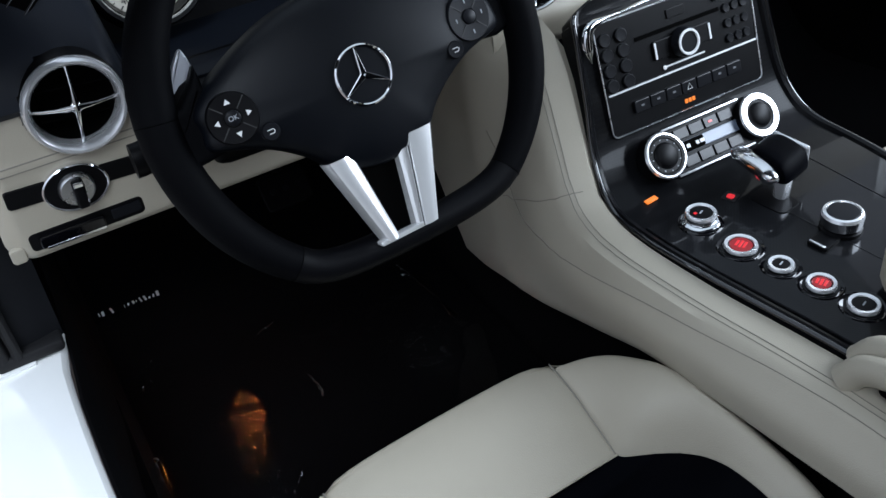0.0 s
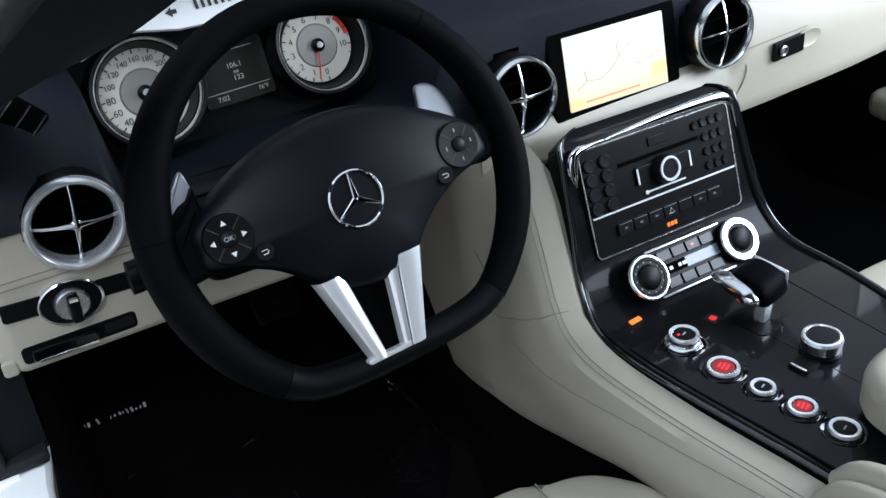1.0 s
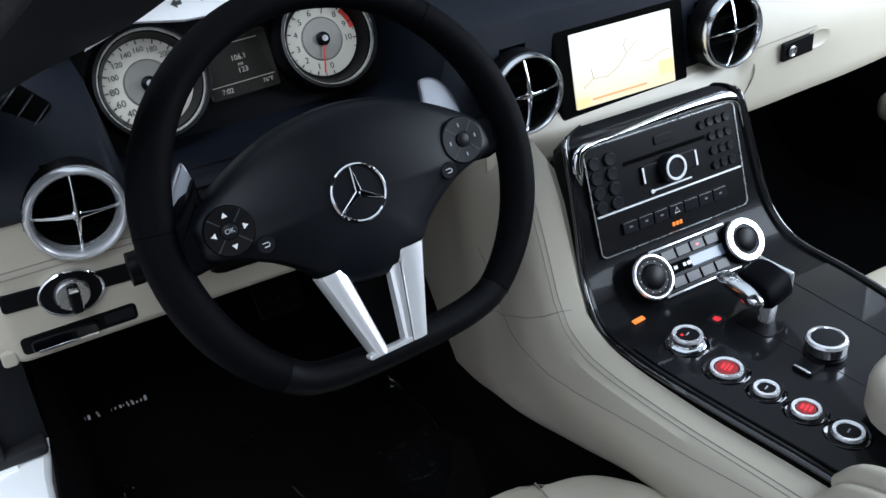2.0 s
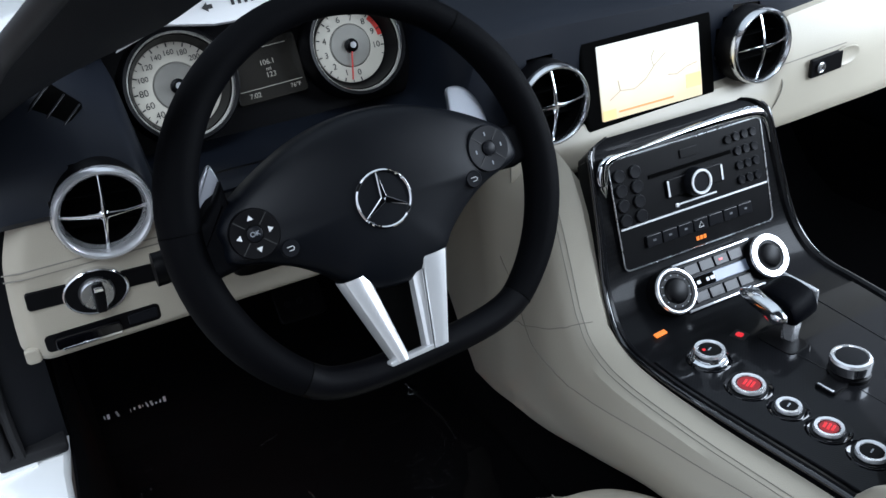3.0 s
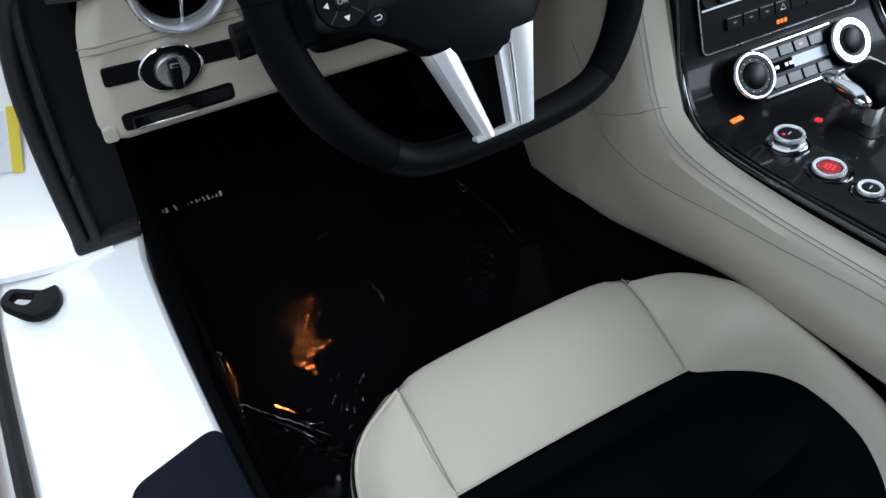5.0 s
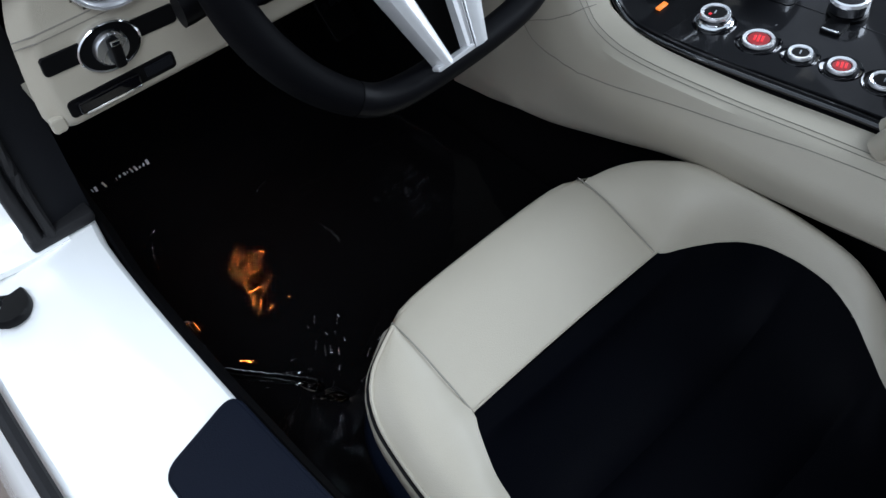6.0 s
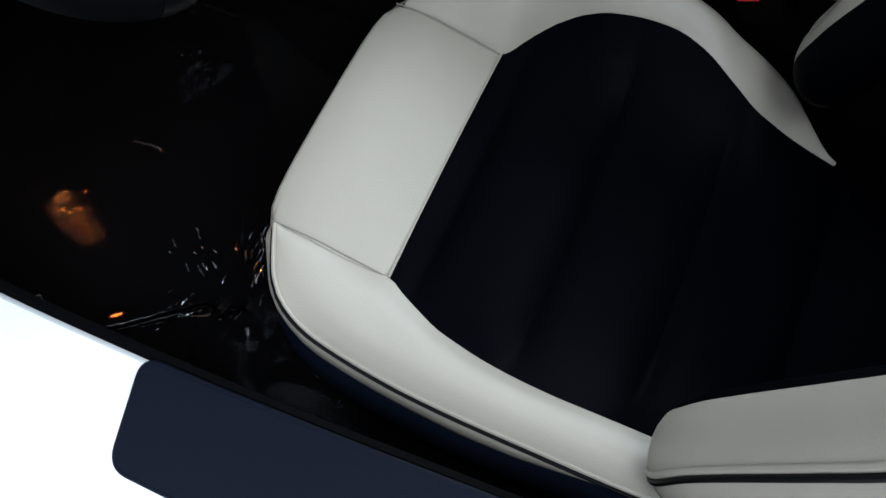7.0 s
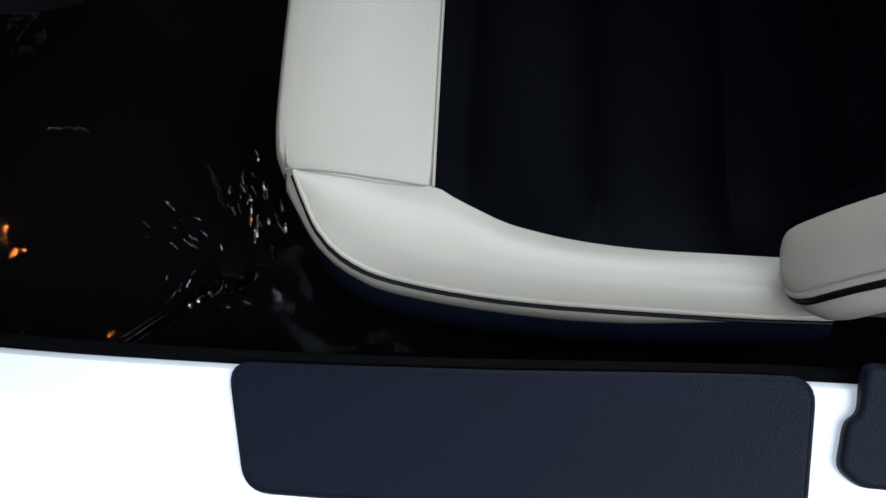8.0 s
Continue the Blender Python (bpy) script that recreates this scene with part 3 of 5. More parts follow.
        rows.append([(x, y0 + 0.03, top + 0.006)] + [(x, y0 + 0.004 - (mid + 0.004) * math.sin(math.pi / 2 * min(1, 1.6 * j / 12)), top + (low + 0.012 - top) * j / 12) for j in range(13)] + [(x, y0 - mid + 0.004, low + 0.004), (x, y0 + 0.01, low), (x, y0 + 0.15, low + 0.01)])
    part("passenger_fascia", holes(grid(rows)), M_CREAM, dash, "cream leather fascia with the glovebox")
    part("glovebox_gap", tube(spline([(0.188, 0.124, 0.752), (0.190, 0.116, 0.735), (0.183, 0.116, 0.715), (0.170, 0.119, 0.695)], 6), 0.0009, 6), M_SEAM, dash)
    part("glovebox_line", tube([(0.19 + 0.10 * k / 10, 0.118 - 0.004 * k / 10, 0.760 + 0.008 * k / 10) for k in range(11)], 0.0006, 6), M_SEAM, dash)
    m = face(0.255, 0.109, 0.7485, -2, 4)
    latch = part("glovebox_latch", plate(at(m, 0, 0, -0.004), rounded(0.052, 0.024, 0.002), 0.0045, 0.001), M_PLASTIC, dash, "black glovebox latch with a round lock")
    part("lock", lathe(at(m, -0.012, 0.0, 0.002), [(0.007, 0), (0.007, 0.001), (0.0055, 0.0016), (0.0045, 0.001), (0, 0.001)], 20), M_SATIN, latch)
    e = at(m, 0.034, 0.002, -0.0008) @ Matrix.Diagonal((1.9, 1.0, 1.0, 1))
    part("latch_recess", lathe(e, [(0.0125, -0.002), (0.0122, 0.0006), (0.0112, 0.0008), (0.0098, -0.0002), (0.005, -0.0012), (0, -0.0014)], 40), M_CREAM, dash, "shallow finger hollow beside the latch")
    # corner air grille by the side glass
    gx, gy = Vector((0.015, -0.010, -0.014)).normalized(), Vector((0.040, 0.016, 0.022)).normalized()
    gz = gx.cross(gy).normalized()
    gz = gz if gz.y < 0 else -gz
    gy = gz.cross(gx)
    m = Matrix.Translation((-0.637, 0.190, 0.867)) @ Matrix((gx, gy, gz)).transposed().to_4x4()
    g = part("side_grille", plate(at(m, 0, 0, -0.004), rounded(0.036, 0.066, 0.004), 0.0065, 0.0015), M_VOID, dash, "black slotted side air grille")
    for k in (-1, 0, 1):
        part("slat", box(at(m, 0.0155 * k, 0, 0.0022), 0.0020, 0.062, 0.002, 0.0006, 1), M_KEY, g)
    return dash


build_dash()


SLIM = [(0.0378, -0.012), (0.0382, -0.002), (0.0394, 0.0030), (0.0410, 0.0052), (0.0427, 0.0054), (0.0442, 0.0034), (0.0450, -0.001), (0.0450, -0.004)]
BROAD = [(0.0362, -0.012), (0.0366, -0.002), (0.0380, 0.0030), (0.0402, 0.0056), (0.0425, 0.0058), (0.0442, 0.0036), (0.0450, -0.001), (0.0450, -0.004)]


def build_vent(m, ring, finish):
    v = thing("air_vent", "round chrome air vent with a cross in the middle", "air vent", "dashboard air vents")
    v.matrix_world = m
    part("ring", lathe(I4, ring, 64), finish, v, "polished silver ring")
    part("collar", lathe(I4, [(0.0448, -0.003), (0.0456, -0.006), (0.0460, -0.028)], 48), M_PLASTIC, v, "black collar")
    part("throat", lathe(I4, [(0.0380, -0.004), (0.035, -0.02), (0.026, -0.030), (0, -0.032)], 40), M_VOID, v, "black funnel")
    for k in range(4):
        mm = Matrix.Rotation(radians(90 * k), 4, "Z")
        rows = [[mm @ Vector((x, w * math.cos(a), z + 0.8 * w * math.sin(a))) for a in [2 * math.pi * j / 8 for j in range(8)]] for x, w, z in ((0.002, 0.0030, 0.004), (0.008, 0.0024, 0.0035), (0.018, 0.0015, 0.002), (0.028, 0.0013, -0.001), (0.0385, 0.0016, -0.005))]
        part("spoke", grid(rows, closed_v=True), M_CHROME, v)
    part("hub", lathe(I4, [(0.0, 0.0062), (0.003, 0.006), (0.0052, 0.004), (0.0058, 0.0), (0.0045, -0.004)], 20), M_CHROME, v)
    for k in (-1, 1):
        part("vane", box(pose(0, 0.014 * k, -0.017), 0.058, 0.0015, 0.012), M_VOID, v)
    return v


vent = build_vent(face(-0.143, 0.118, 0.787, 3, 0), SLIM, M_VENT)
build_vent(face(-0.6125, 0.1385, 0.790, 0, -6), BROAD, M_RING)
copy_thing(vent, face(0.148, 0.116, 0.792, 3, 0))


def build_screen():
    s = thing("navigation_screen", "lit navigation screen showing a pale map", "screen")
    m = face(0.003, 0.136, 0.787, 11)
    part("bezel", plate(at(m, 0, 0.004, -0.020), rounded(0.186, 0.118, 0.006), 0.0165, 0.003), M_VOID, s, "black bezel")
    disp = part("display", plate(at(m, 0, 0, -0.005), rounded(0.144, 0.085, 0.001, 1), 0.0030), M_SCREEN, s, "pale cream lit map")
    for x, y, w, h in ((-0.062, -0.036, 0.018, 0.011), (0.060, -0.022, 0.022, 0.016)):
        part("map_field", box(at(m, x, y, -0.0018), w, h, 0.0006), M_SCREENY, disp)
    part("route_bar", box(at(m, -0.010, -0.0352, -0.0017), 0.078, 0.0020, 0.0006), M_ORANGELINE, disp)
    for pts in (((-0.060, -0.020), (-0.045, -0.012), (-0.025, -0.014), (-0.008, -0.006), (0.004, 0.006), (0.022, 0.018)), ((0.004, 0.006), (0.001, 0.016), (0.006, 0.024)), ((0.024, -0.008), (0.036, -0.010), (0.052, -0.004), (0.066, -0.002)), ((-0.045, -0.012), (-0.047, 0.0))):
        part("road_line", tube([at(m, x, y, -0.0019) @ Vector((0, 0, 0)) for x, y in pts], 0.0005, 5), M_ROADLINE, disp)
    return s


build_screen()


# ---- instruments ----
def build_gauge(m, name, label, numbers, start, step, needle, red, d):
    g = thing(name, label, "gauge", "instrument gauges")
    g.matrix_world = m
    part("bezel", lathe(I4, [(0.0505, 0.0155), (0.054, 0.0165), (0.056, 0.012), (0.057, -0.02)], 64), M_PLASTIC, g, "black bezel ring")
    part("bezel_line", lathe(I4, [(0.047, -0.012), (0.0485, 0.010), (0.0495, 0.0142), (0.0506, 0.0160)], 64), M_DARKCHROME, g, "thin chrome ring")
    part("well", lathe(I4, [(0.0475, 0.008), (0.044, -0.006), (d, -0.014)], 48), M_PLASTIC, g)
    part("dial", lathe(I4, [(d + 0.0005, -0.012), (d, -0.0105), (0.024, -0.0105), (0.0235, -0.012)], 64), M_DIAL, g, "silver dial ring with a faint added glow")
    part("dial_centre", lathe(I4, [(0.0236, -0.0108), (0.022, -0.0095), (0.0, -0.0095)], 48), M_DIALDARK, g, "brushed grey dial centre")
    for k, n in enumerate(numbers):
        a = radians(start - step * k)
        writing("number", n, 0.0092 if len(n) < 3 else 0.0074, at(I4, (d - 0.0095) * math.cos(a), (d - 0.0095) * math.sin(a), -0.0100), M_INK, g)
        part("tick", box(Matrix.Rotation(a, 4, "Z") @ Matrix.Translation((d - 0.002, 0, -0.0102)), 0.004, 0.0013, 0.0006), M_INK, g)
        b = a - radians(step / 2)
        part("tick", box(Matrix.Rotation(b, 4, "Z") @ Matrix.Translation((d - 0.0012, 0, -0.0102)), 0.0025, 0.0008, 0.0006), M_INK, g)
    if red:
        bm = grid([[(r * math.cos(radians(a)), r * math.sin(radians(a)), -0.0103) for r in (d - 0.005, d)] for a in range(6, 44, 2)])
        part("red_band", thick(bm, 0.0003), M_REDNEEDLE, g)
    a = radians(needle)
    part("needle", box(Matrix.Rotation(a, 4, "Z") @ Matrix.Translation((0.019, 0, -0.006)), 0.036, 0.0016, 0.001), M_REDNEEDLE if red else M_INK, g, "red needle" if red else "dark needle")
    part("needle_cap", lathe(I4, [(0.0075, -0.0095), (0.0075, -0.006), (0.005, -0.0045), (0.005, -0.002), (0.004, -0.0012), (0, -0.0012)], 24), M_PLASTIC, g)
    part("cap_dot", lathe(I4, [(0.0036, -0.0013), (0.0034, -0.0004), (0, -0.0002)], 20), M_RING, g)
    return g


build_gauge(face(-0.501, 0.258, 0.850, 20, 2) @ Matrix.Scale(1.05, 4), "speedometer", "silver round speedometer with dark numbers", ["40", "60", "80", "100", "120", "140", "160", "180", "200"], 223.5, 22.4, 268, False, 0.0425)
build_gauge(face(-0.309, 0.258, 0.853, 20, 2), "rev_counter", "silver round rev counter with a red needle", ["0", "1", "2", "3", "4", "5", "6", "7", "8", "9", "10"], 274, 28.5, 256, True, 0.0395)


def build_cluster():
    c = thing("cluster_panel", "dark instrument panel with a centre display", "instrument panel")
    m = face(-0.405, 0.276, 0.852, 20, 2)
    part("backing", plate(at(m, 0, 0, -0.03), rounded(0.34, 0.15, 0.03), 0.022, 0.004), M_PLASTIC, c)
    d = part("display", plate(at(m, 0.0, -0.010, -0.006), rounded(0.078, 0.064, 0.004), 0.006, 0.001), M_DISPLAY, c, "dark display with dim figures")
    for t, s, x, y in (("106.1", 0.0078, 0.002, -0.0030), ("mi", 0.006, 0.002, -0.0100), ("123", 0.0078, 0.003, -0.0165), ("7:02", 0.0075, -0.020, -0.0345), ("76°F", 0.0065, 0.026, -0.0335)):
        writing("figures", t, s, at(m, x, y, 0.0006), M_DIMTEXT, d)
    part("rule", box(at(m, 0, -0.028, 0.0003), 0.070, 0.0007, 0.0005), M_DIMTEXT, d)
    part("rule", box(at(m, 0.012, 0.0135, 0.0003), 0.030, 0.0007, 0.0005), M_DIMTEXT, d)
    # strip with an arrow lamp and a row of shift lamps above the gauges
    # its white base stands in for the sky mirrored in a glossy panel
    b = face(-0.405, 0.262, 0.918, 32, 1)
    band = part("lamp_strip", plate(at(b, 0, 0, -0.006), [(-0.150, -0.020), (-0.128, 0.004), (-0.085, 0.019), (0.0, 0.023), (0.085, 0.019), (0.128, 0.004), (0.150, -0.020), (0.10, -0.004), (0.05, -0.014), (0.0, -0.016), (-0.05, -0.014), (-0.10, -0.004)], 0.006, 0.001), M_WHITEMARK, c, "strip with warning lamps, whitened for its sky reflection")
    part("arrow", plate(at(b, -0.052, 0.004, 0.0002), [(-0.006, 0), (0, 0.005), (0, 0.0022), (0.005, 0.0022), (0.005, -0.0022), (0, -0.0022), (0, -0.005)], 0.0006), M_INK, band)
    for k in range(8):
        part("shift_lamp", box(at(b, -0.026 + 0.0068 * k, 0.006, 0.0005), 0.0032, 0.010, 0.0008), M_INK, band)
    return c


build_cluster()


# ---- driver's side switches ----
def build_light_switch():
    s = thing("light_switch", "black rotary headlamp switch with a chrome rim", "switch")
    m = face(-0.637, 0.1445, 0.713, -3, -3)
    e = Matrix.Diagonal((1.0, 0.80, 1.0, 1))
    part("surround", lathe(m @ e, [(0.030, -0.004), (0.030, 0.002), (0.0288, 0.0032), (0.0275, 0.002)], 48), M_CHROME, s, "thin oval chrome rim")
    part("face", lathe(m @ e, [(0.0280, -0.004), (0.0280, 0.0015), (0.020, 0.0022), (0, 0.0022)], 40), M_PLASTIC, s)
    part("dial", lathe(m, [(0.0165, 0.001), (0.0162, 0.006), (0.0145, 0.0085), (0, 0.0085)], 40), M_SATIN, s, "silver dial")
    part("grip", plate(at(m, 0.001, -0.001, 0.005), rounded(0.0105, 0.027, 0.003), 0.013, 0.002), M_PLASTIC, s, "black grip bar")
    part("grip_trim", plate(at(m, 0.001, 0.011, 0.016), rounded(0.0085, 0.004, 0.001), 0.003, 0.0006), M_CHROME, s)
    strip = thing("switch_strip", "narrow black switch strip in the fascia", "switch panel")
    part("strip", plate(at(m, 0.003, 0.004, -0.006), rounded(0.128, 0.019, 0.004), 0.0060, 0.001), M_PLASTIC, strip)
    low = thing("release_panel", "black release lever panel in the fascia", "switch panel")
    n = face(-0.639, 0.145, 0.6705, -2, 0)
    part("backing", plate(at(n, 0, 0, -0.006), rounded(0.108, 0.019, 0.005), 0.0045, 0.001), M_PLASTIC, low)
    part("lever", plate(at(n, -0.015, -0.001, -0.003), rounded(0.062, 0.012, 0.003), 0.006, 0.0015), M_GLOSS, low, "glossy lever")
    part("lever_edge", box(at(n, -0.013, -0.0070, 0.0015), 0.056, 0.0030, 0.003, 0.0006, 1), M_CHROME, low)
    part("switch", plate(at(n, 0.037, 0.0005, -0.003), rounded(0.028, 0.011, 0.002), 0.003, 0.001), M_BUTTON, low)
    return s


build_light_switch()


# ---- steering wheel ----
WHEEL = face(-0.400, 0.0, 0.800, 24, 4)


def build_wheel():
    w = thing("steering_wheel", "black flat-bottomed steering wheel with silver lower spokes", "steering wheel")
    w.matrix_world = WHEEL
    def grip(a):
        """Extra fullness where the rim is gripped on its outer side."""
        return 0.0020 * math.exp(-((math.cos(a) + 1) / 0.55) ** 2)

    ring = []
    for k in range(96):
        a = 2 * math.pi * k / 96
        x, y = 0.005 + (0.1735 - grip(a)) * math.cos(a), 0.003 + 0.1745 * math.sin(a)
        floor_y = -0.1530
        if y < floor_y + 0.02:
            s = (floor_y + 0.02 - y)
            y = floor_y + 0.02 - 0.02 * (1 - math.exp(-s / 0.02))
        ring.append((x, y, -0.033))
    def swell(k):
        """Half thickness of the rim, fuller at both sides."""
        a = 2 * math.pi * (k % 96) / 96
        return 0.0142 + 0.0026 * math.exp(-((abs(math.cos(a)) - 1) / 0.25) ** 2) + grip(a)

    def rim_piece(first, last, lift):
        rows = []
        for k in range(first, last + 1):
            c, d = Vector(ring[k % 96]), (Vector(ring[(k + 1) % 96]) - Vector(ring[(k - 1) % 96])).normalized()
            e, q = d.cross(Vector((0, 0, 1))).normalized(), swell(k) + lift
            rows.append([c + e * (q * math.cos(2 * math.pi * j / 18)) + Vector((0, 0, 1.12 * q * math.sin(2 * math.pi * j / 18))) for j in range(18)])
        return grid(rows, closed_v=True)

    part("rim", rim_piece(82, 157, 0.0001), M_ALCANTARA, w, "black suede rim")
    part("rim_lower", rim_piece(61, 82, 0.0), M_RIMLEATHER, w, "smooth black leather lower rim")
    for sgn in (-1, 1):
        arm = [(sgn * x, y) for x, y in (((0.120, 0.058), (0.132, 0.043), (0.144, 0.031), (0.172, 0.027)) if sgn < 0 else ((0.120, 0.034), (0.140, 0.022), (0.172, 0.020))) + ((0.173, -0.014), (0.150, -0.019), (0.120, -0.016))]
        part("rim_arm", plate(at(I4, 0, 0, -0.042), arm if sgn < 0 else arm[::-1], 0.020 if sgn < 0 else 0.014, 0.006, 3), M_ALCANTARA, w, "dark arm between pad and rim")
    for k in (12, 46, 61, 82):
        c, d = Vector(ring[k]), (Vector(ring[(k + 1) % 96]) - Vector(ring[k - 1])).normalized()
        e = d.cross(Vector((0, 0, 1))).normalized()
        q = swell(k)
        part("rim_seam", tube([c + e * (q * math.cos(2 * math.pi * j / 20)) + Vector((0, 0, 1.12 * q * math.sin(2 * math.pi * j / 20))) for j in range(20)], 0.0005, 5, closed=True, up=d), M_VOID, w)
    # airbag pad with its two button lobes
    half = [(0.0, 0.079), (0.045, 0.073), (0.085, 0.058), (0.118, 0.040), (0.142, 0.022), (0.149, 0.006), (0.146, -0.010), (0.110, -0.020), (0.083, -0.033), (0.060, -0.050), (0.044, -0.067), (0.018, -0.077), (0.0, -0.079)]
    pts = [(x, y, 0) for x, y in half] + [(-min(x, 0.1385 - 0.02 * max(0, x - 0.14)), y, 0) for x, y in half[-2:0:-1]]
    out = [(p.x, p.y) for p in spline(pts, 5, closed=True)]
    rows = []
    for s, h in ((1.0, -0.042), (1.0, -0.016), (0.985, -0.009), (0.955, -0.0045), (0.88, -0.001), (0.7, 0.003), (0.45, 0.0055), (0.2, 0.0065), (0.02, 0.0065)):
        rows.append([(x * s, y * s, h - 0.010 * min(1, abs(x * s) / 0.148) ** 2) for x, y in out])
    part("airbag_pad", grid(rows, closed_v=True), M_PAD, w, "dark leather airbag pad")
    # emblem: plain ring with three arms
    part("emblem_ring", lathe(at(I4, 0, 0, 0.006), [(0.0232, -0.002), (0.0234, 0.002), (0.0245, 0.003), (0.0257, 0.002), (0.026, -0.002)], 48), M_CHROME, w, "chrome emblem ring")
    for k in range(3):
        a = radians(90 + 120 * k)
        part("emblem_arm", plate(at(I4, 0, 0, 0.006) @ Matrix.Rotation(a - math.pi / 2, 4, "Z"), [(-0.0030, 0), (0.0030, 0), (0.0006, 0.0238), (-0.0006, 0.0238)], 0.0026, 0.0008, 1), M_CHROME, w)
    # lower silver spokes
    for sgn in (-1, 1):
        rows = []
        for t in [k / 8 for k in range(9)]:
            y = (-0.057 - 0.083 * t) if sgn < 0 else (-0.061 - 0.080 * t)
            xo = 0.0575 - 0.0235 * t if sgn < 0 else 0.0454 - 0.0273 * t
            xi = 0.0325 - 0.0115 * t if sgn < 0 else 0.0081 - 0.0112 * t
            z = -0.004 + 0.002 * t
            c = xo - xi
            if sgn < 0:
                sec = ((xi - 0.001, z - 0.012), (xi, z - 0.001), (xi + 0.08 * c, z + 0.0015), (xi + 0.35 * c, z + 0.0042), (xi + 0.65 * c, z + 0.0048), (xo - 0.10 * c, z + 0.0030), (xo, z - 0.001), (xo + 0.001, z - 0.016))
            else:
                sec = ((xi - 0.001, z - 0.012), (xi, z - 0.001), (xi + 0.10 * c, z + 0.0010), (xi + 0.26 * c, z + 0.0006), (xi + 0.32 * c, z + 0.0040), (xi + 0.60 * c, z + 0.0052), (xo - 0.08 * c, z + 0.0032), (xo, z - 0.001), (xo + 0.001, z - 0.016))
            rows.append([(sgn * a, y, b) for a, b in sec])
        part("spoke", grid(rows), M_SILVER, w, "satin silver spoke")
        if sgn > 0:
            part("spoke_groove", tube([Vector(row[3]) * 0.6 + Vector(row[4]) * 0.4 for row in rows[1:]], 0.0008, 6), M_INK, w)
    part("spoke_foot", plate(at(I4, -0.0125, -0.1395, -0.010), rounded(0.056, 0.0045, 0.002), 0.0105, 0.001), M_SILVER, w)
    part("spoke_infill", plate(at(I4, 0, 0, -0.020), [(-0.034, -0.06), (0.010, -0.06), (0.0, -0.136), (-0.024, -0.136)], 0.006), M_VOID, w)
    # button clusters
    for sgn in (-1, 1):
        c = at(I4, sgn * 0.113, 0.009, -0.0035) @ Matrix.Rotation(radians(sgn * 5), 4, "Y")
        b = part("button_pad", lathe(c, [(0.0215, -0.004), (0.0213, 0.002), (0.0205, 0.0032), (0.0075, 0.0026), (0.0072, 0.002), (0.0, 0.002)], 40), M_PLASTIC if sgn < 0 else M_BUTTON, w, "round four-way button pad")
        part("centre_key", lathe(c, [(0.0066, 0.001), (0.0064, 0.004), (0.0055, 0.0046), (0, 0.0046)], 24), M_BUTTON, b)
        for k in range(4):
            a = radians(45 + 90 * k)
            part("groove", box(c @ Matrix.Rotation(a, 4, "Z") @ Matrix.Translation((0.0145, 0, 0.0030)), 0.012, 0.0009, 0.0006), M_INK, b)
            a = radians(90 * k)
            d = c @ Matrix.Rotation(a, 4, "Z") @ Matrix.Translation((0.0135, 0, 0.0032))
            if sgn < 0:
                part("arrow_mark", plate(d, [(0.0026, 0), (-0.0018, 0.0026), (-0.0018, -0.0026)], 0.0005), M_WHITEMARK, b)
            else:
                part("key_mark", box(d, 0.0012 if k % 2 == 0 else 0.0036, 0.0036 if k % 2 == 0 else 0.0010, 0.0006), M_GREYMARK, b)
        if sgn < 0:
            writing("ok_mark", "OK", 0.0058, at(c, 0, 0, 0.0048), M_GREYMARK, b)
        e = at(I4, sgn * 0.0895, -0.0125, -0.0028)
        r = part("round_key", lathe(e, [(0.0082, -0.004), (0.0080, 0.003), (0.0070, 0.0042), (0, 0.0038)], 24), M_BUTTON, w, "small round key")
        part("key_mark", tube([e @ Vector(p) for p in ((-0.003, 0.0016, 0.0045), (0.002, 0.0016, 0.0045), (0.003, 0, 0.0045), (0.002, -0.0018, 0.0045), (-0.002, -0.0018, 0.0045))], 0.0004, 5), M_WHITEMARK, r)
    # shift paddles behind the rim
    for sgn in (-1, 1):
        if sgn < 0:
            o = [(0.120, 0.022), (0.1165, 0.044), (0.1175, 0.060), (0.1205, 0.0735), (0.128, 0.068), (0.137, 0.057), (0.1455, 0.041), (0.149, 0.022), (0.135, 0.014)]
        else:
            o = [(0.111, 0.044), (0.1118, 0.060), (0.1155, 0.0715), (0.1286, 0.0694), (0.1385, 0.0585), (0.144, 0.042), (0.143, 0.026), (0.127, 0.034)]
        pts = [(sgn * p.x, p.y) for p in spline([(x, y, 0) for x, y in o], 4, closed=True)]
        if sgn < 0:
            pts = pts[::-1]
        paddle = part("shift_paddle", plate(at(I4, 0, 0, -0.054), pts, 0.006, 0.002), M_PADDLE, w, "satin grey shift paddle")
        if sgn < 0:
            # dark plate stands in for the dark reflection on the paddle's lower face
            low = [(-x, y) for x, y in ((0.1195, 0.030), (0.1185, 0.0515), (0.134, 0.0465), (0.1425, 0.040), (0.144, 0.026))]
            part("grip_hollow", plate(at(I4, 0, 0, -0.0495), low, 0.002, 0.0006, 1), M_RIMLEATHER, paddle, "dark plate for the paddle's shaded lower face")
    part("column", lathe(at(I4, 0, 0, -0.20), [(0.045, 0.0), (0.050, 0.10), (0.055, 0.165), (0.05, 0.175)], 32), M_PLASTIC, w, "black column shroud")
    return w


build_wheel()


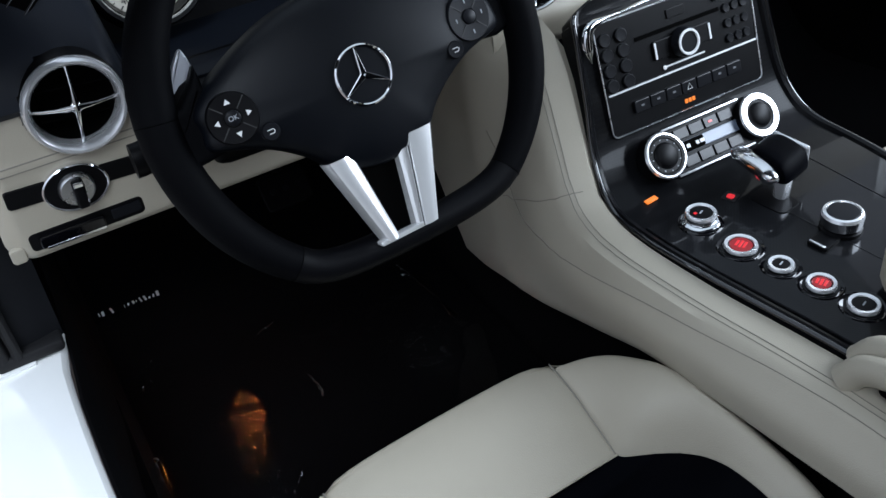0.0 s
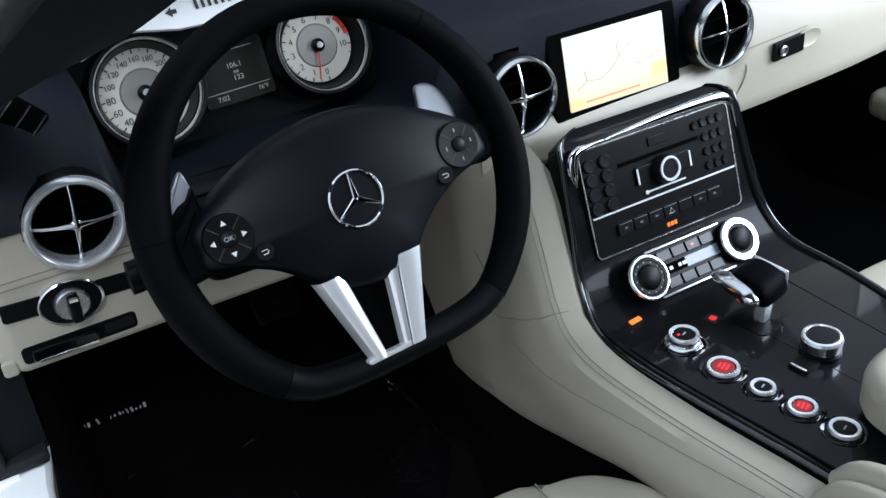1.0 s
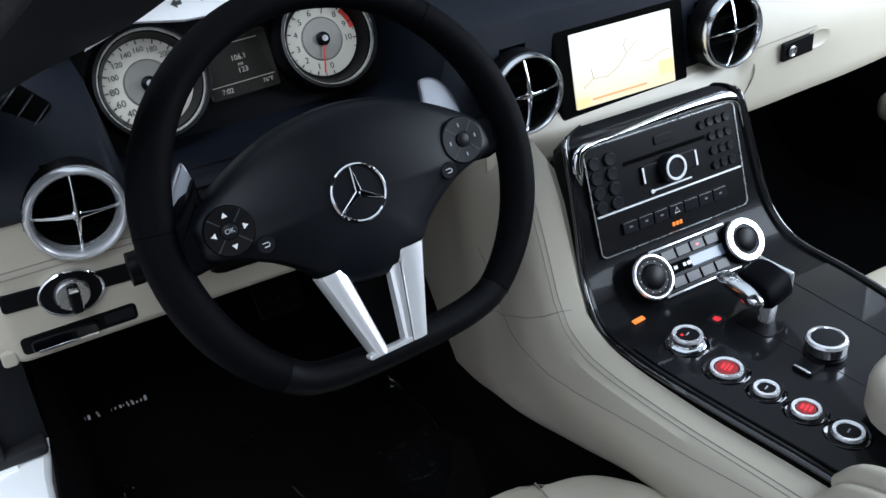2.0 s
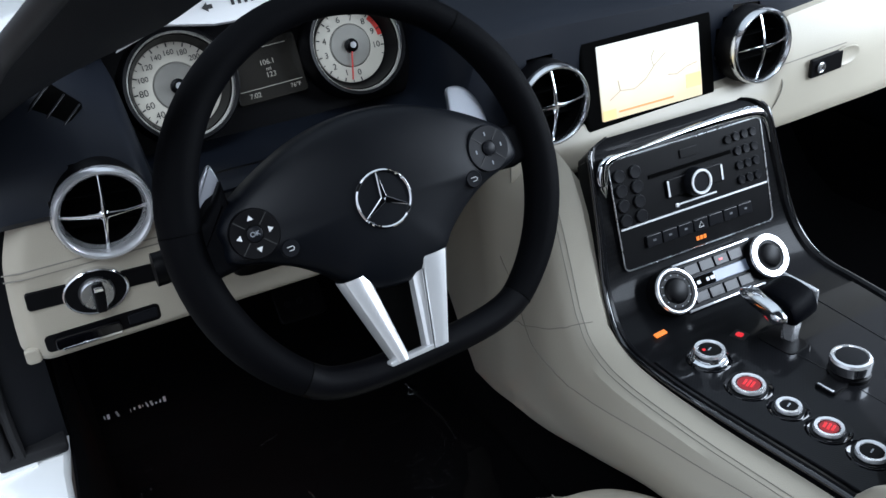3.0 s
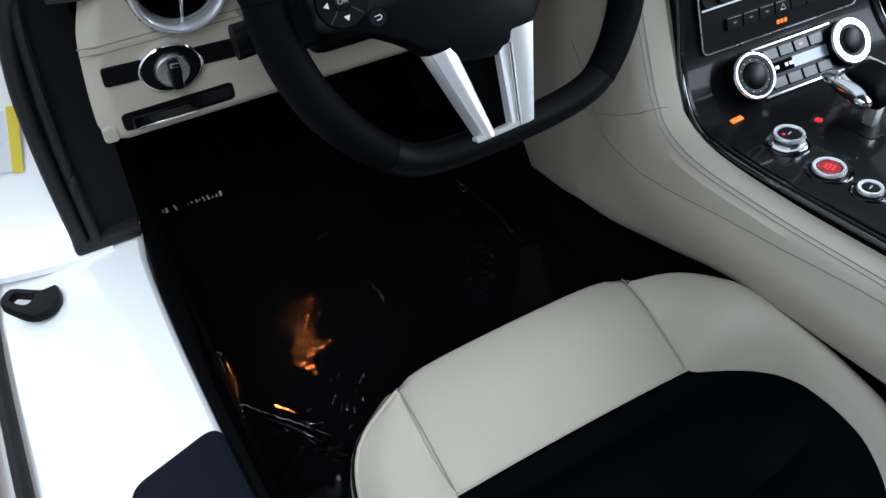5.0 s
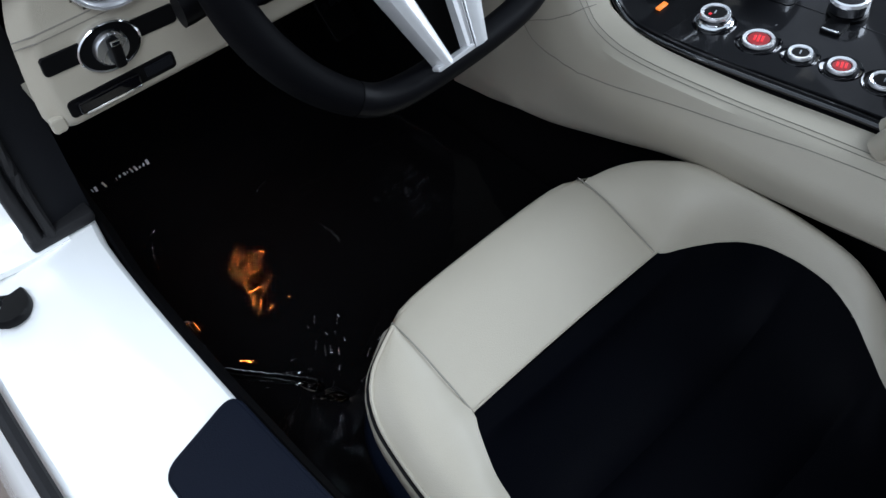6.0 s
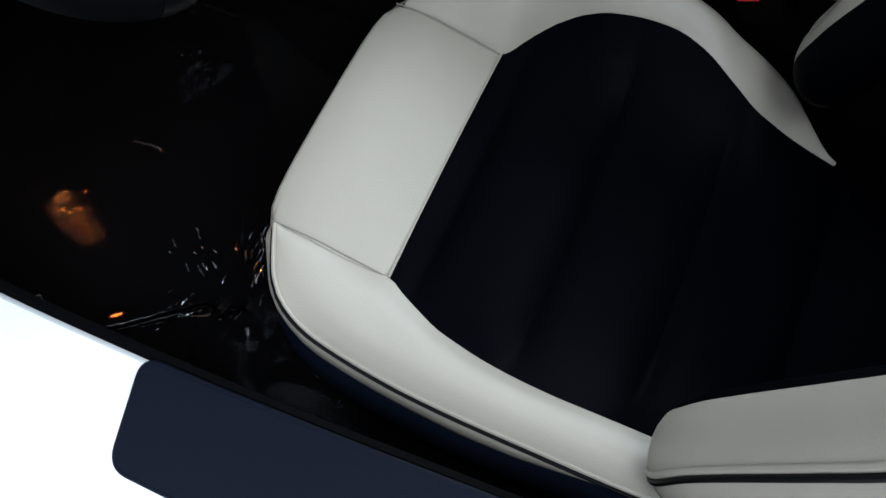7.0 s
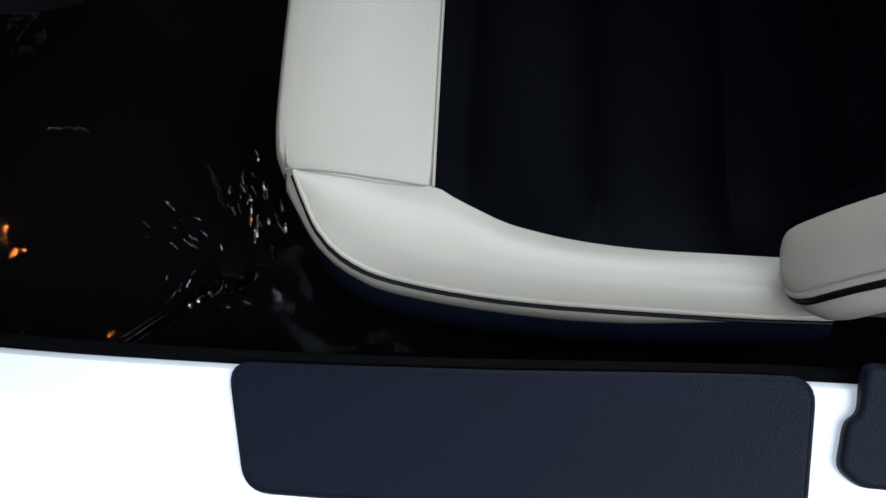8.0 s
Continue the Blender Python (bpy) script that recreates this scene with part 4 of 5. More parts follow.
def build_stalk():
    s = thing("column_stalk", "black stalk beside the steering column", "stalk")
    part("arm", tube([(-0.46, 0.09, 0.757), (-0.52, 0.08, 0.757), (-0.560, 0.075, 0.757)], 0.009, 12, ry=0.011), M_PLASTIC, s)
    part("knob", tube([(-0.556, 0.075, 0.757), (-0.584, 0.072, 0.756), (-0.590, 0.072, 0.756)], 0.013, 14, ry=0.016), M_PLASTIC, s)
    part("shroud", box(pose(-0.402, 0.140, 0.745, 20), 0.235, 0.11, 0.056, 0.016, 3), M_PLASTIC, s)


build_stalk()


# ---- centre stack and console ----
# the line that the stack and console follow, front to rear: (y, z, half width)
SPINE = [(0.097, 0.7425, 0.100), (0.0925, 0.7385, 0.117), (0.0865, 0.732, 0.126), (0.078, 0.718, 0.1295), (0.0535, 0.650, 0.135), (0.040, 0.612, 0.140), (0.026, 0.588, 0.144), (0.006, 0.568, 0.149), (-0.020, 0.5575, 0.154), (-0.05, 0.5555, 0.156), (-0.10, 0.555, 0.154), (-0.16, 0.5545, 0.146), (-0.22, 0.5535, 0.136), (-0.28, 0.5525, 0.126), (-0.36, 0.551, 0.116)]
XC = 0.004


def spine(n):
    """Points and half widths along the console line."""
    return [(p.x, p.y, p.z) for p in spline(SPINE, n)]


def build_console():
    con = thing("centre_console", "glossy black and carbon centre console between the seats", "console")
    rows = []
    S = spine(4)
    for i, (y, z, w) in enumerate(S):
        a, b = S[max(0, i - 1)], S[min(len(S) - 1, i + 1)]
        d = Vector((0, b[0] - a[0], b[1] - a[1])).normalized()
        n = Vector((0, d.z, -d.y))
        n = n if n.y < 0 or n.z > 0 else -n
        o = Vector((XC, y, z))
        prof = [(-1.0, -0.022), (-1.0, -0.006), (-0.992, 0.001), (-0.972, 0.005), (-0.945, 0.004), (-0.925, 0.0), (-0.5, 0.0), (0, 0.0), (0.5, 0.0), (0.925, 0.0), (0.945, 0.004), (0.972, 0.005), (0.992, 0.001), (1.0, -0.006), (1.0, -0.022)]
        rows.append([o + Vector((s * w, 0, 0)) + n * h for s, h in prof])
    part("shell", grid(rows), M_CARBON, con, "clear-coated carbon console shell")
    for sgn in (-1, 1):
        edge = [(XC + sgn * (w - 0.001), y - 0.003, z + 0.001) for y, z, w in S[6:]]
        part("edge_line", tube(edge, 0.0030, 10), M_TRIMTOP, con, "glossy black outer edge")
    # glossy inlay on the level part
    L = [(0.92 * w, y) for y, z, w in S if y < -0.055]
    out = [(XC + x, y) for x, y in L] + [(XC - x, y) for x, y in L[::-1]]
    part("inlay", plate(pose(0, 0, 0.5535), out[::-1], 0.0042, 0.001, 1), M_INLAY, con, "glossy carbon inlay")
    fm = face(XC, 0.0525, 0.667, 18)
    # sky highlight on the gloss bevel, built as tapering chrome bands
    for pts in (((-0.1190, 0.026, 0.0006), (-0.1195, 0.040, 0.0060), (-0.1175, 0.054, 0.0070), (-0.110, 0.0630, 0.0060), (-0.092, 0.0665, 0.0022), (-0.070, 0.0678, 0.0006)), ((-0.080, 0.0668, 0.0006), (-0.040, 0.0690, 0.0022), (0.010, 0.0712, 0.0042), (0.060, 0.0722, 0.0062), (0.098, 0.0705, 0.0066), (0.112, 0.0640, 0.0052), (0.1175, 0.050, 0.0024), (0.1180, 0.030, 0.0006))):
        rows, S2 = [], spline(pts, 6)
        for i, q in enumerate(S2):
            d = (S2[min(i + 1, len(S2) - 1)] - S2[max(i - 1, 0)])
            e = Vector((-d.y, d.x, 0)).normalized()
            rows.append([fm @ (Vector((q.x, q.y, -0.0008)) + e * (q.z * math.cos(a)) + Vector((0, 0, (0.0016 + 0.45 * q.z) * math.sin(a)))) for a in [math.pi * k / 10 for k in range(11)]])
        part("stack_edge", grid(rows), M_DARKCHROME, con, "chrome bands shaped like the highlight round the radio")
    part("inlay_seam", tube([(-0.012, -0.10, 0.5580), (-0.002, -0.19, 0.5578), (0.010, -0.33, 0.5576)], 0.0006, 6), M_KEY, con)
    part("inlay_seam", tube([(0.085, -0.05, 0.5580), (0.085, -0.20, 0.5578), (0.075, -0.34, 0.5576)], 0.0006, 6), M_KEY, con)
    m = face(XC, 0.0525, 0.667, 18)
    # radio
    radio = thing("radio_unit", "dark grey radio unit with rows of round keys", "radio")
    part("faceplate", plate(at(m, 0, 0, -0.012), rounded(0.218, 0.126, 0.007), 0.010, 0.0015), M_PLASTIC, radio, "dark faceplate")
    rim = tube([at(m, x, y, -0.0016) @ Vector() for x, y in rounded(0.218, 0.126, 0.007)], 0.0009, 6, closed=True, up=(0, -1, 0.3))
    part("rim_line", rim, M_SATIN, radio, "thin silver edge")
    part("chrome_line", box(at(m, 0, -0.0155, -0.0008), 0.212, 0.0021, 0.002, 0.0004, 1), M_LINE, radio, "thin chrome line")
    part("disc_slot", box(at(m, 0.0, 0.033, -0.0014), 0.118, 0.0045, 0.0012), M_VOID, radio, "disc slot")
    part("eject_key", plate(at(m, 0.0, 0.0475, -0.002), rounded(0.026, 0.010, 0.0015), 0.0016, 0.0005), M_PLASTIC, radio)
    for k in range(8):
        x, y = -0.098 + 0.0215 * (k % 2), 0.044 - 0.0168 * (k // 2)
        part("round_key", lathe(at(m, x, y, -0.003), [(0.0078, 0), (0.0076, 0.0035), (0.0066, 0.0045), (0, 0.0042)], 20), M_KEY, radio)
    for r in range(4):
        for c in range(3):
            x, y = 0.069 + 0.0125 * c, 0.0485 - 0.0172 * r
            part("number_key", lathe(at(m, x, y, -0.003), [(0.0053, 0), (0.0052, 0.0035), (0.0045, 0.0043), (0, 0.004)], 16), M_KEY, radio)
    part("number_key", lathe(at(m, 0.0565, 0.0475, -0.003), [(0.0053, 0), (0.0052, 0.0035), (0.0045, 0.0043), (0, 0.004)], 16), M_PLASTIC, radio)
    part("rocker", plate(at(m, 0.002, 0.0135, -0.0015), rounded(0.082, 0.021, 0.003), 0.0022, 0.0008), M_PLASTIC, radio)
    for sgn in (-1, 1):
        part("rocker_edge", box(at(m, 0.002 + sgn * 0.0385, 0.0135, 0.0012), 0.0022, 0.018, 0.0014), M_LINE, radio)
    k = part("volume_knob", lathe(at(m, 0.002, 0.0130, -0.001), [(0.0165, 0), (0.0162, 0.010), (0.0150, 0.0125), (0.0118, 0.0125), (0.0112, 0.0115), (0, 0.0115)], 40), M_BUTTON, radio, "knob with a chrome ring")
    part("knob_ring", lathe(at(m, 0.002, 0.0130, 0.0113), [(0.0112, 0), (0.0120, 0.0014), (0.0140, 0.0014), (0.0152, -0.001), (0.016, -0.003)], 40), M_LINE, k)
    part("slider_line", box(at(m, 0.003, -0.0075, -0.0012), 0.056, 0.0018, 0.0012), M_LINE, radio)
    part("slider_dot", lathe(at(m, -0.0265, -0.0078, -0.0014), [(0.0026, 0), (0.0024, 0.0014), (0, 0.0018)], 14), M_LINE, radio)
    for k in range(7):
        x = -0.066 + 0.0222 * k
        key = part("bottom_key", plate(at(m, x, -0.0375, -0.0022), rounded(0.0208, 0.0135, 0.0015), 0.0036, 0.0008), M_KEY, radio)
        if k == 3:
            part("triangle_mark", tube([at(m, x + dx, -0.0375 + dy, 0.0017) @ Vector() for dx, dy in ((-0.0036, -0.003), (0.0036, -0.003), (0, 0.0035))], 0.0005, 5, closed=True, up=(0, -1, 0.3)), M_WHITEMARK, key)
        elif k != 4:
            part("key_mark", box(at(m, x, -0.0372, 0.0016), 0.0042, 0.0022, 0.0004), M_DIMPRINT, key)
    for k in range(3):
        part("warning_lamp", box(at(m, -0.005 + 0.0052 * k, -0.0535, -0.0012), 0.0042, 0.0048, 0.0012, 0.0006, 1), M_AMBER, radio, "small lit amber lamp")
    # climate unit
    n = face(XC, 0.008, 0.580, 40)
    cl = thing("climate_unit", "silver-framed climate control unit with two knobs", "climate control")
    part("faceplate", plate(at(n, 0, -0.002, -0.012), rounded(0.150, 0.056, 0.008), 0.016, 0.003), M_PLASTIC, cl)
    for dy in (0.0255, -0.0285):
        part("silver_bar", box(at(n, 0, dy, 0.004), 0.112, 0.0030, 0.004, 0.0010), M_RING, cl, "silver trim bar")
    part("display", plate(at(n, 0.004, -0.001, 0.002), rounded(0.084, 0.013, 0.002), 0.0028, 0.0006), M_LCD, cl, "pale blue-grey display")
    part("display_dark", plate(at(n, -0.022, -0.001, 0.0040), rounded(0.030, 0.0125, 0.001), 0.0012, 0.0003), M_VOID, cl, "dark part of the display")
    for x, w in ((-0.030, 0.005), (-0.017, 0.004), (-0.010, 0.006)):
        part("display_mark", box(at(n, x, -0.001, 0.0054), w, 0.004, 0.0004), M_WHITEMARK, cl)
    for k in range(4):
        for dy in (0.0150, -0.0170):
            part("climate_key", plate(at(n, -0.033 + 0.0215 * k, dy, 0.003), rounded(0.0195, 0.0125, 0.0015), 0.0030, 0.0008), M_KEY, cl)
    part("key_lamp", box(at(n, 0.009, 0.0150, 0.0063), 0.005, 0.0025, 0.0006), M_RED, cl, "small red key lamp")
    for sgn in (-1, 1):
        kx = sgn * 0.0685
        kn = part("climate_knob", lathe(at(n, kx, -0.001, 0.0), [(0.0265, -0.004), (0.0262, 0.010), (0.0245, 0.0150), (0.0200, 0.0155), (0.0192, 0.0145), (0.0150, 0.0145), (0.0135, 0.018), (0.0115, 0.0195), (0, 0.0195)], 48), M_PLASTIC, cl, "round knob with a bright ring")
        wide = 0.0222 if sgn < 0 else 0.0178
        part("knob_ring", lathe(at(n, kx, -0.001, 0.0), [(wide, 0.0148), (wide + 0.0008, 0.0166), (0.0250, 0.0164), (0.0264, 0.0138)], 48), M_RING, kn)
        if sgn < 0:
            for j in range(12):
                a = radians(30 * j)
                part("scale_dot", box(at(n, kx + 0.0178 * math.cos(a), -0.001 + 0.0178 * math.sin(a), 0.0149), 0.0013, 0.0013, 0.0006), M_GREYMARK, kn)
    # passenger airbag lamp beside the stack foot
    part("side_lamp", box(pose(-0.103, -0.026, 0.5585, 8, 0, 6), 0.016, 0.006, 0.0024, 0.0006, 1), M_AMBER, con, "lit amber side lamp")
    # row of drive buttons
    zt = 0.5575
    for i, (x, y, r, kind) in enumerate(((-0.090, -0.088, 0.0165, "knob"), (-0.0875, -0.143, 0.0170, "red"), (-0.0795, -0.188, 0.0130, "plain"), (-0.0715, -0.230, 0.0145, "red"), (-0.065, -0.273, 0.0150, "plain"))):
        c = pose(x, y, zt)
        b = thing("drive_button", {"knob": "chrome-ringed rotary drive knob", "red": "red-lit push button in a chrome ring", "plain": "black push button in a chrome ring"}[kind], "button", "drive buttons on the console")
        b.matrix_world = c
        part("dish", lathe(I4, [(r + 0.0075, 0.0), (r + 0.006, 0.0012), (r + 0.003, 0.0004), (r, -0.001)], 40), M_GLOSS, b)
        h = 0.014 if kind == "knob" else 0.0045
        if kind == "knob":
            part("base_ring", lathe(I4, [(r + 0.004, 0.0), (r + 0.004, 0.004), (r + 0.001, 0.006), (r - 0.001, 0.006)], 40), M_CHROME, b)
        part("ring", lathe(I4, [(r - 0.0045, h - 0.001), (r - 0.0040, h), (r - 0.0010, h + 0.0004), (r, h - 0.0015), (r, h - 0.003)], 40), M_RING, b, "bright silver ring")
        part("barrel", lathe(I4, [(r - 0.0003, h - 0.0028), (r - 0.0003, 0)], 40), M_POLISH if kind == "knob" else M_PLASTIC, b)
        part("cap", lathe(I4, [(r - 0.0044, h - 0.003), (r - 0.0050, h - 0.0012), (0, h - 0.0008)], 32), M_PLASTIC, b)
        if kind == "red":
            part("lit_face", lathe(pose(0, 0, h - 0.0012), [(r - 0.0056, 0), (r - 0.0062, 0.0008), (0, 0.0009)], 32), M_REDDARK, b, "dim red face")
            for j in (-1, 0, 1):
                part("glow_mark", box(pose(0, 0, h - 0.0002, 0, 0, 24) @ Matrix.Translation((0, 0.0040 * j, 0)), (0.0105, 0.012, 0.0095)[j + 1] * r / 0.017, 0.0026, 0.0006, 0.0002, 1), M_RED, b, "glowing red mark")
        else:
            part("mark", box(pose(0, 0, h - 0.0003, 0, 0, 20), 0.006, 0.0014, 0.0004), M_GREYMARK, b)
        if kind == "knob":
            part("red_dot", box(pose(-0.006, 0.002, h - 0.0003), 0.003, 0.003, 0.0006), M_RED, b)
    # lit selector display lamp
    lamp = thing("selector_lamp", "small lit red gear lamp on the console", "lamp")
    part("frame", plate(pose(-0.034, -0.073, zt, 0, 0, 20), rounded(0.016, 0.016, 0.002), 0.0010, 0.0003), M_KEY, lamp)
    part("lamp", plate(pose(-0.034, -0.073, zt + 0.001, 0, 0, 20), rounded(0.008, 0.008, 0.0025), 0.0008, 0.0003), M_RED, lamp)
    # rotary controller
    c = thing("rotary_controller", "silver-rimmed rotary controller on the console", "controller")
    o = pose(0.010, -0.180, zt)
    part("base", lathe(o, [(0.021, 0), (0.021, 0.004), (0.0185, 0.005), (0.0185, 0.010)], 40), M_PLASTIC, c)
    part("grip_side", lathe(o, [(0.0185, 0.006), (0.0205, 0.008), (0.0208, 0.0185)], 48), M_CHROME, c, "polished grip side")
    part("grip_ring", lathe(o, [(0.0208, 0.0185), (0.0195, 0.0215), (0.0168, 0.0222), (0.0160, 0.0212)], 48), M_RING, c, "silver grip ring")
    part("top", lathe(o, [(0.0166, 0.0205), (0.0150, 0.0220), (0, 0.0228)], 40), M_BUTTON, c)
    kb = thing("back_key", "small black key with a silver edge", "button")
    part("key", plate(pose(-0.020, -0.186, zt, 0, 0, 8), rounded(0.026, 0.022, 0.003), 0.004, 0.001), M_PLASTIC, kb)
    part("key_edge", box(pose(-0.030, -0.187, zt + 0.003, 0, 0, 8), 0.003, 0.019, 0.003, 0.0008, 1), M_RING, kb)
    return con


build_console()


def build_selector():
    g = thing("gear_selector", "silver and black leather gear selector lever", "gear lever")
    zt = 0.5575
    part("slot_plate", plate(pose(-0.004, -0.105, zt, 0, 0, 8), rounded(0.032, 0.046, 0.008), 0.0012, 0.0004), M_PLASTIC, g)
    part("stem", box(pose(0.007, -0.105, zt + 0.018, 4, 0, 8), 0.015, 0.014, 0.040, 0.003), M_RING, g, "polished stem")
    # leather-wrapped block, rounded over its rear edge
    sec = spline([(-0.052, 0.0275, 0), (-0.058, 0.040, 0), (-0.070, 0.0485, 0), (-0.090, 0.0500, 0), (-0.106, 0.0465, 0), (-0.1145, 0.036, 0), (-0.113, 0.026, 0), (-0.090, 0.0225, 0), (-0.066, 0.0225, 0)], 5, closed=True)
    rows = []
    for u, k in ((0.0, 0.80), (0.04, 0.93), (0.12, 1.0), (0.35, 1.02), (0.65, 1.02), (0.9, 1.0), (0.97, 0.95), (1.0, 0.82)):
        x = -0.008 + 0.045 * u
        skew = 0.010 * (u - 0.5)
        rows.append([(x, -0.085 + (p.x + 0.085) * k + skew, zt + 0.036 + (p.y - 0.036) * k) for p in sec])
    bm = grid(rows, closed_v=True)
    for row in (rows[0], rows[-1]):
        bm.faces.new([v for q in row for v in bm.verts if (v.co - Vector(q)).length < 1e-7][:len(row)])
    part("grip", bm, M_BLACK_LEATHER, g, "black leather grip")
    # polished nose blade on the driver's side and cap on the other
    sec = [(-0.047, 0.038), (-0.056, 0.0435), (-0.076, 0.0455), (-0.098, 0.0440), (-0.111, 0.037), (-0.113, 0.030), (-0.104, 0.025), (-0.085, 0.030), (-0.064, 0.033)]
    sec = [(p.x, p.y) for p in spline([(y, z, 0) for y, z in sec], 4, closed=True)]
    rows = [[(x, -0.085 + (y + 0.085) * k + 0.012 * (x + 0.015), zt + 0.036 + (z - 0.036) * k) for y, z in sec] for x, k in ((-0.0215, 0.55), (-0.0205, 0.80), (-0.017, 0.95), (-0.012, 1.0), (-0.004, 0.97))]
    bm = grid(rows, closed_v=True)
    bm.faces.new([v for q in rows[0] for v in bm.verts if (v.co - Vector(q)).length < 1e-7][:len(sec)])
    part("nose", bm, M_POLISH, g, "polished nose blade")
    part("end_cap", box(pose(0.0395, -0.080, zt + 0.036, 0, 0, 4), 0.006, 0.048, 0.024, 0.003, 3), M_RING, g, "silver end cap")


build_selector()


def build_tunnel():
    t = thing("tunnel_trim", "cream leather tunnel side with twin seams", "trim")

    def side(s):
        rows = []
        for k in range(45):
            y = 0.34 - 0.98 * k / 44
            # top edge next to the console, then the flank down to the carpet
            top_x = interp([(-0.64, 0.150), (-0.36, 0.122), (-0.28, 0.130), (-0.16, 0.150), (-0.06, 0.160), (0.02, 0.152), (0.07, 0.142), (0.11, 0.142), (0.16, 0.205), (0.34, 0.26)], y)
            top_z = interp([(-0.64, 0.560), (-0.30, 0.548), (-0.05, 0.556), (0.0, 0.566), (0.03, 0.60), (0.06, 0.655), (0.09, 0.715), (0.12, 0.735), (0.34, 0.735)], y)
            bot_x = interp([(-0.64, 0.195), (-0.13, 0.194), (0.0, 0.197), (0.09, 0.201), (0.17, 0.195), (0.28, 0.172), (0.34, 0.15)], y)
            bot_z = interp([(-0.64, 0.505), (-0.42, 0.498), (-0.30, 0.483), (-0.124, 0.457), (-0.035, 0.431), (0.06, 0.405), (0.13, 0.390), (0.20, 0.366), (0.28, 0.334), (0.34, 0.300)], y)
            if s > 0:
                top_x, bot_x, top_z = top_x - 0.012, bot_x - 0.03, top_z - 0.02
            r = [(XC + s * (top_x - 0.012), y, top_z - 0.018)]
            for j in range(13):
                v = j / 12
                bulge = interp([(-0.64, 0.026), (-0.1, 0.030), (0.06, 0.032), (0.2, 0.0)], y) * math.sin(math.pi * v ** 0.72) * (1 if s < 0 else 0.2)
                shoulder = max(0.0, 1 - abs(v - 0.16) / 0.16) * (0.006 if s < 0 else 0.0)
                r.append((XC + s * (top_x + (bot_x - top_x) * v ** 0.9 + bulge + shoulder), y, top_z + (bot_z - top_z) * v ** 1.1 + shoulder * 0.6))
            r.append((XC + s * (bot_x - 0.01), y, bot_z - 0.012))
            rows.append(r)
        part("flank", thick(grid(rows), 0.006), M_CREAM, t, "cream leather flank")

        def seam(path):
            """A stitched line through (y, share of the way down the flank) rows."""
            pts = []
            for q in spline([(y, v, 0) for y, v in path], 8):
                i = max(0.0, min(43.99, (0.34 - q.x) / 0.98 * 44))
                a, f = int(i), i - int(i)
                c = 1 + max(0.0, min(0.999, q.y)) * 12
                b, g = int(c), c - int(c)
                p = [Vector(rows[a + da][b + db]) for da in (0, 1) for db in (0, 1)]
                pts.append((p[0] * (1 - g) + p[1] * g) * (1 - f) + (p[2] * (1 - g) + p[3] * g) * f + Vector((s * 0.0004, -0.0002, 0.0002)))
            part("seam", tube(pts, 0.00045, 6), M_SEAM, t)

        for v in (0.085, 0.115):
            seam([(0.10, v), (0.05, v), (0.0, v), (-0.1, v), (-0.3, v), (-0.6, v)])
        if s < 0:
            seam([(y, v) for y, v in ((0.144, 0.403), (0.125, 0.51), (0.109, 0.588), (0.0846, 0.630), (0.061, 0.605), (0.0347, 0.532), (-0.004, 0.425), (-0.05, 0.366), (-0.11, 0.312), (-0.17, 0.268), (-0.24, 0.225), (-0.30, 0.20), (-0.45, 0.18), (-0.6, 0.18))])
            seam([(y, v) for y, v in [(0.125, 0.64), (0.0964, 0.605), (0.0617, 0.46), (0.0321, 0.24), (0.0141, 0.052)]])
        # dark carpet below the flank
        part("tunnel_carpet", grid([[(XC + s * (0.16), y, 0.46), (XC + s * 0.165, y, 0.21)] for y in (0.8, 0.0, -0.7)]), M_CARPET, t)

    side(-1)
    side(1)
    return t


build_tunnel()


def build_armrest():
    a = thing("armrest", "cream leather armrest over the console", "armrest")
    out = [(p.x, p.y) for p in spline([(-0.058, -0.62, 0), (-0.060, -0.34, 0), (-0.045, -0.272, 0), (0.0, -0.250, 0), (0.055, -0.255, 0), (0.085, -0.29, 0), (0.09, -0.62, 0)], 5)]
    part("pad", plate(pose(0, 0, 0.575), out, 0.040, 0.016, 4), M_CREAM, a, "soft cream pad")
    g = thing("console_grip", "cream grip with an open slot beside the armrest", "handle")
    pts = spline([(-0.120, -0.315, 0.556), (-0.115, -0.335, 0.578), (-0.112, -0.39, 0.590), (-0.112, -0.50, 0.592), (-0.112, -0.60, 0.590)], 6)
    part("grip_bar", tube(pts, 0.013, 14, ry=0.013), M_CREAM, g)
    part("grip_side", tube([p + Vector((-0.020, -0.004, -0.008)) for p in pts], 0.012, 12, ry=0.014), M_CREAM, g)
    part("slot", box(pose(-0.125, -0.48, 0.565), 0.03, 0.26, 0.02, 0.004), M_CARPET, g)


build_armrest()


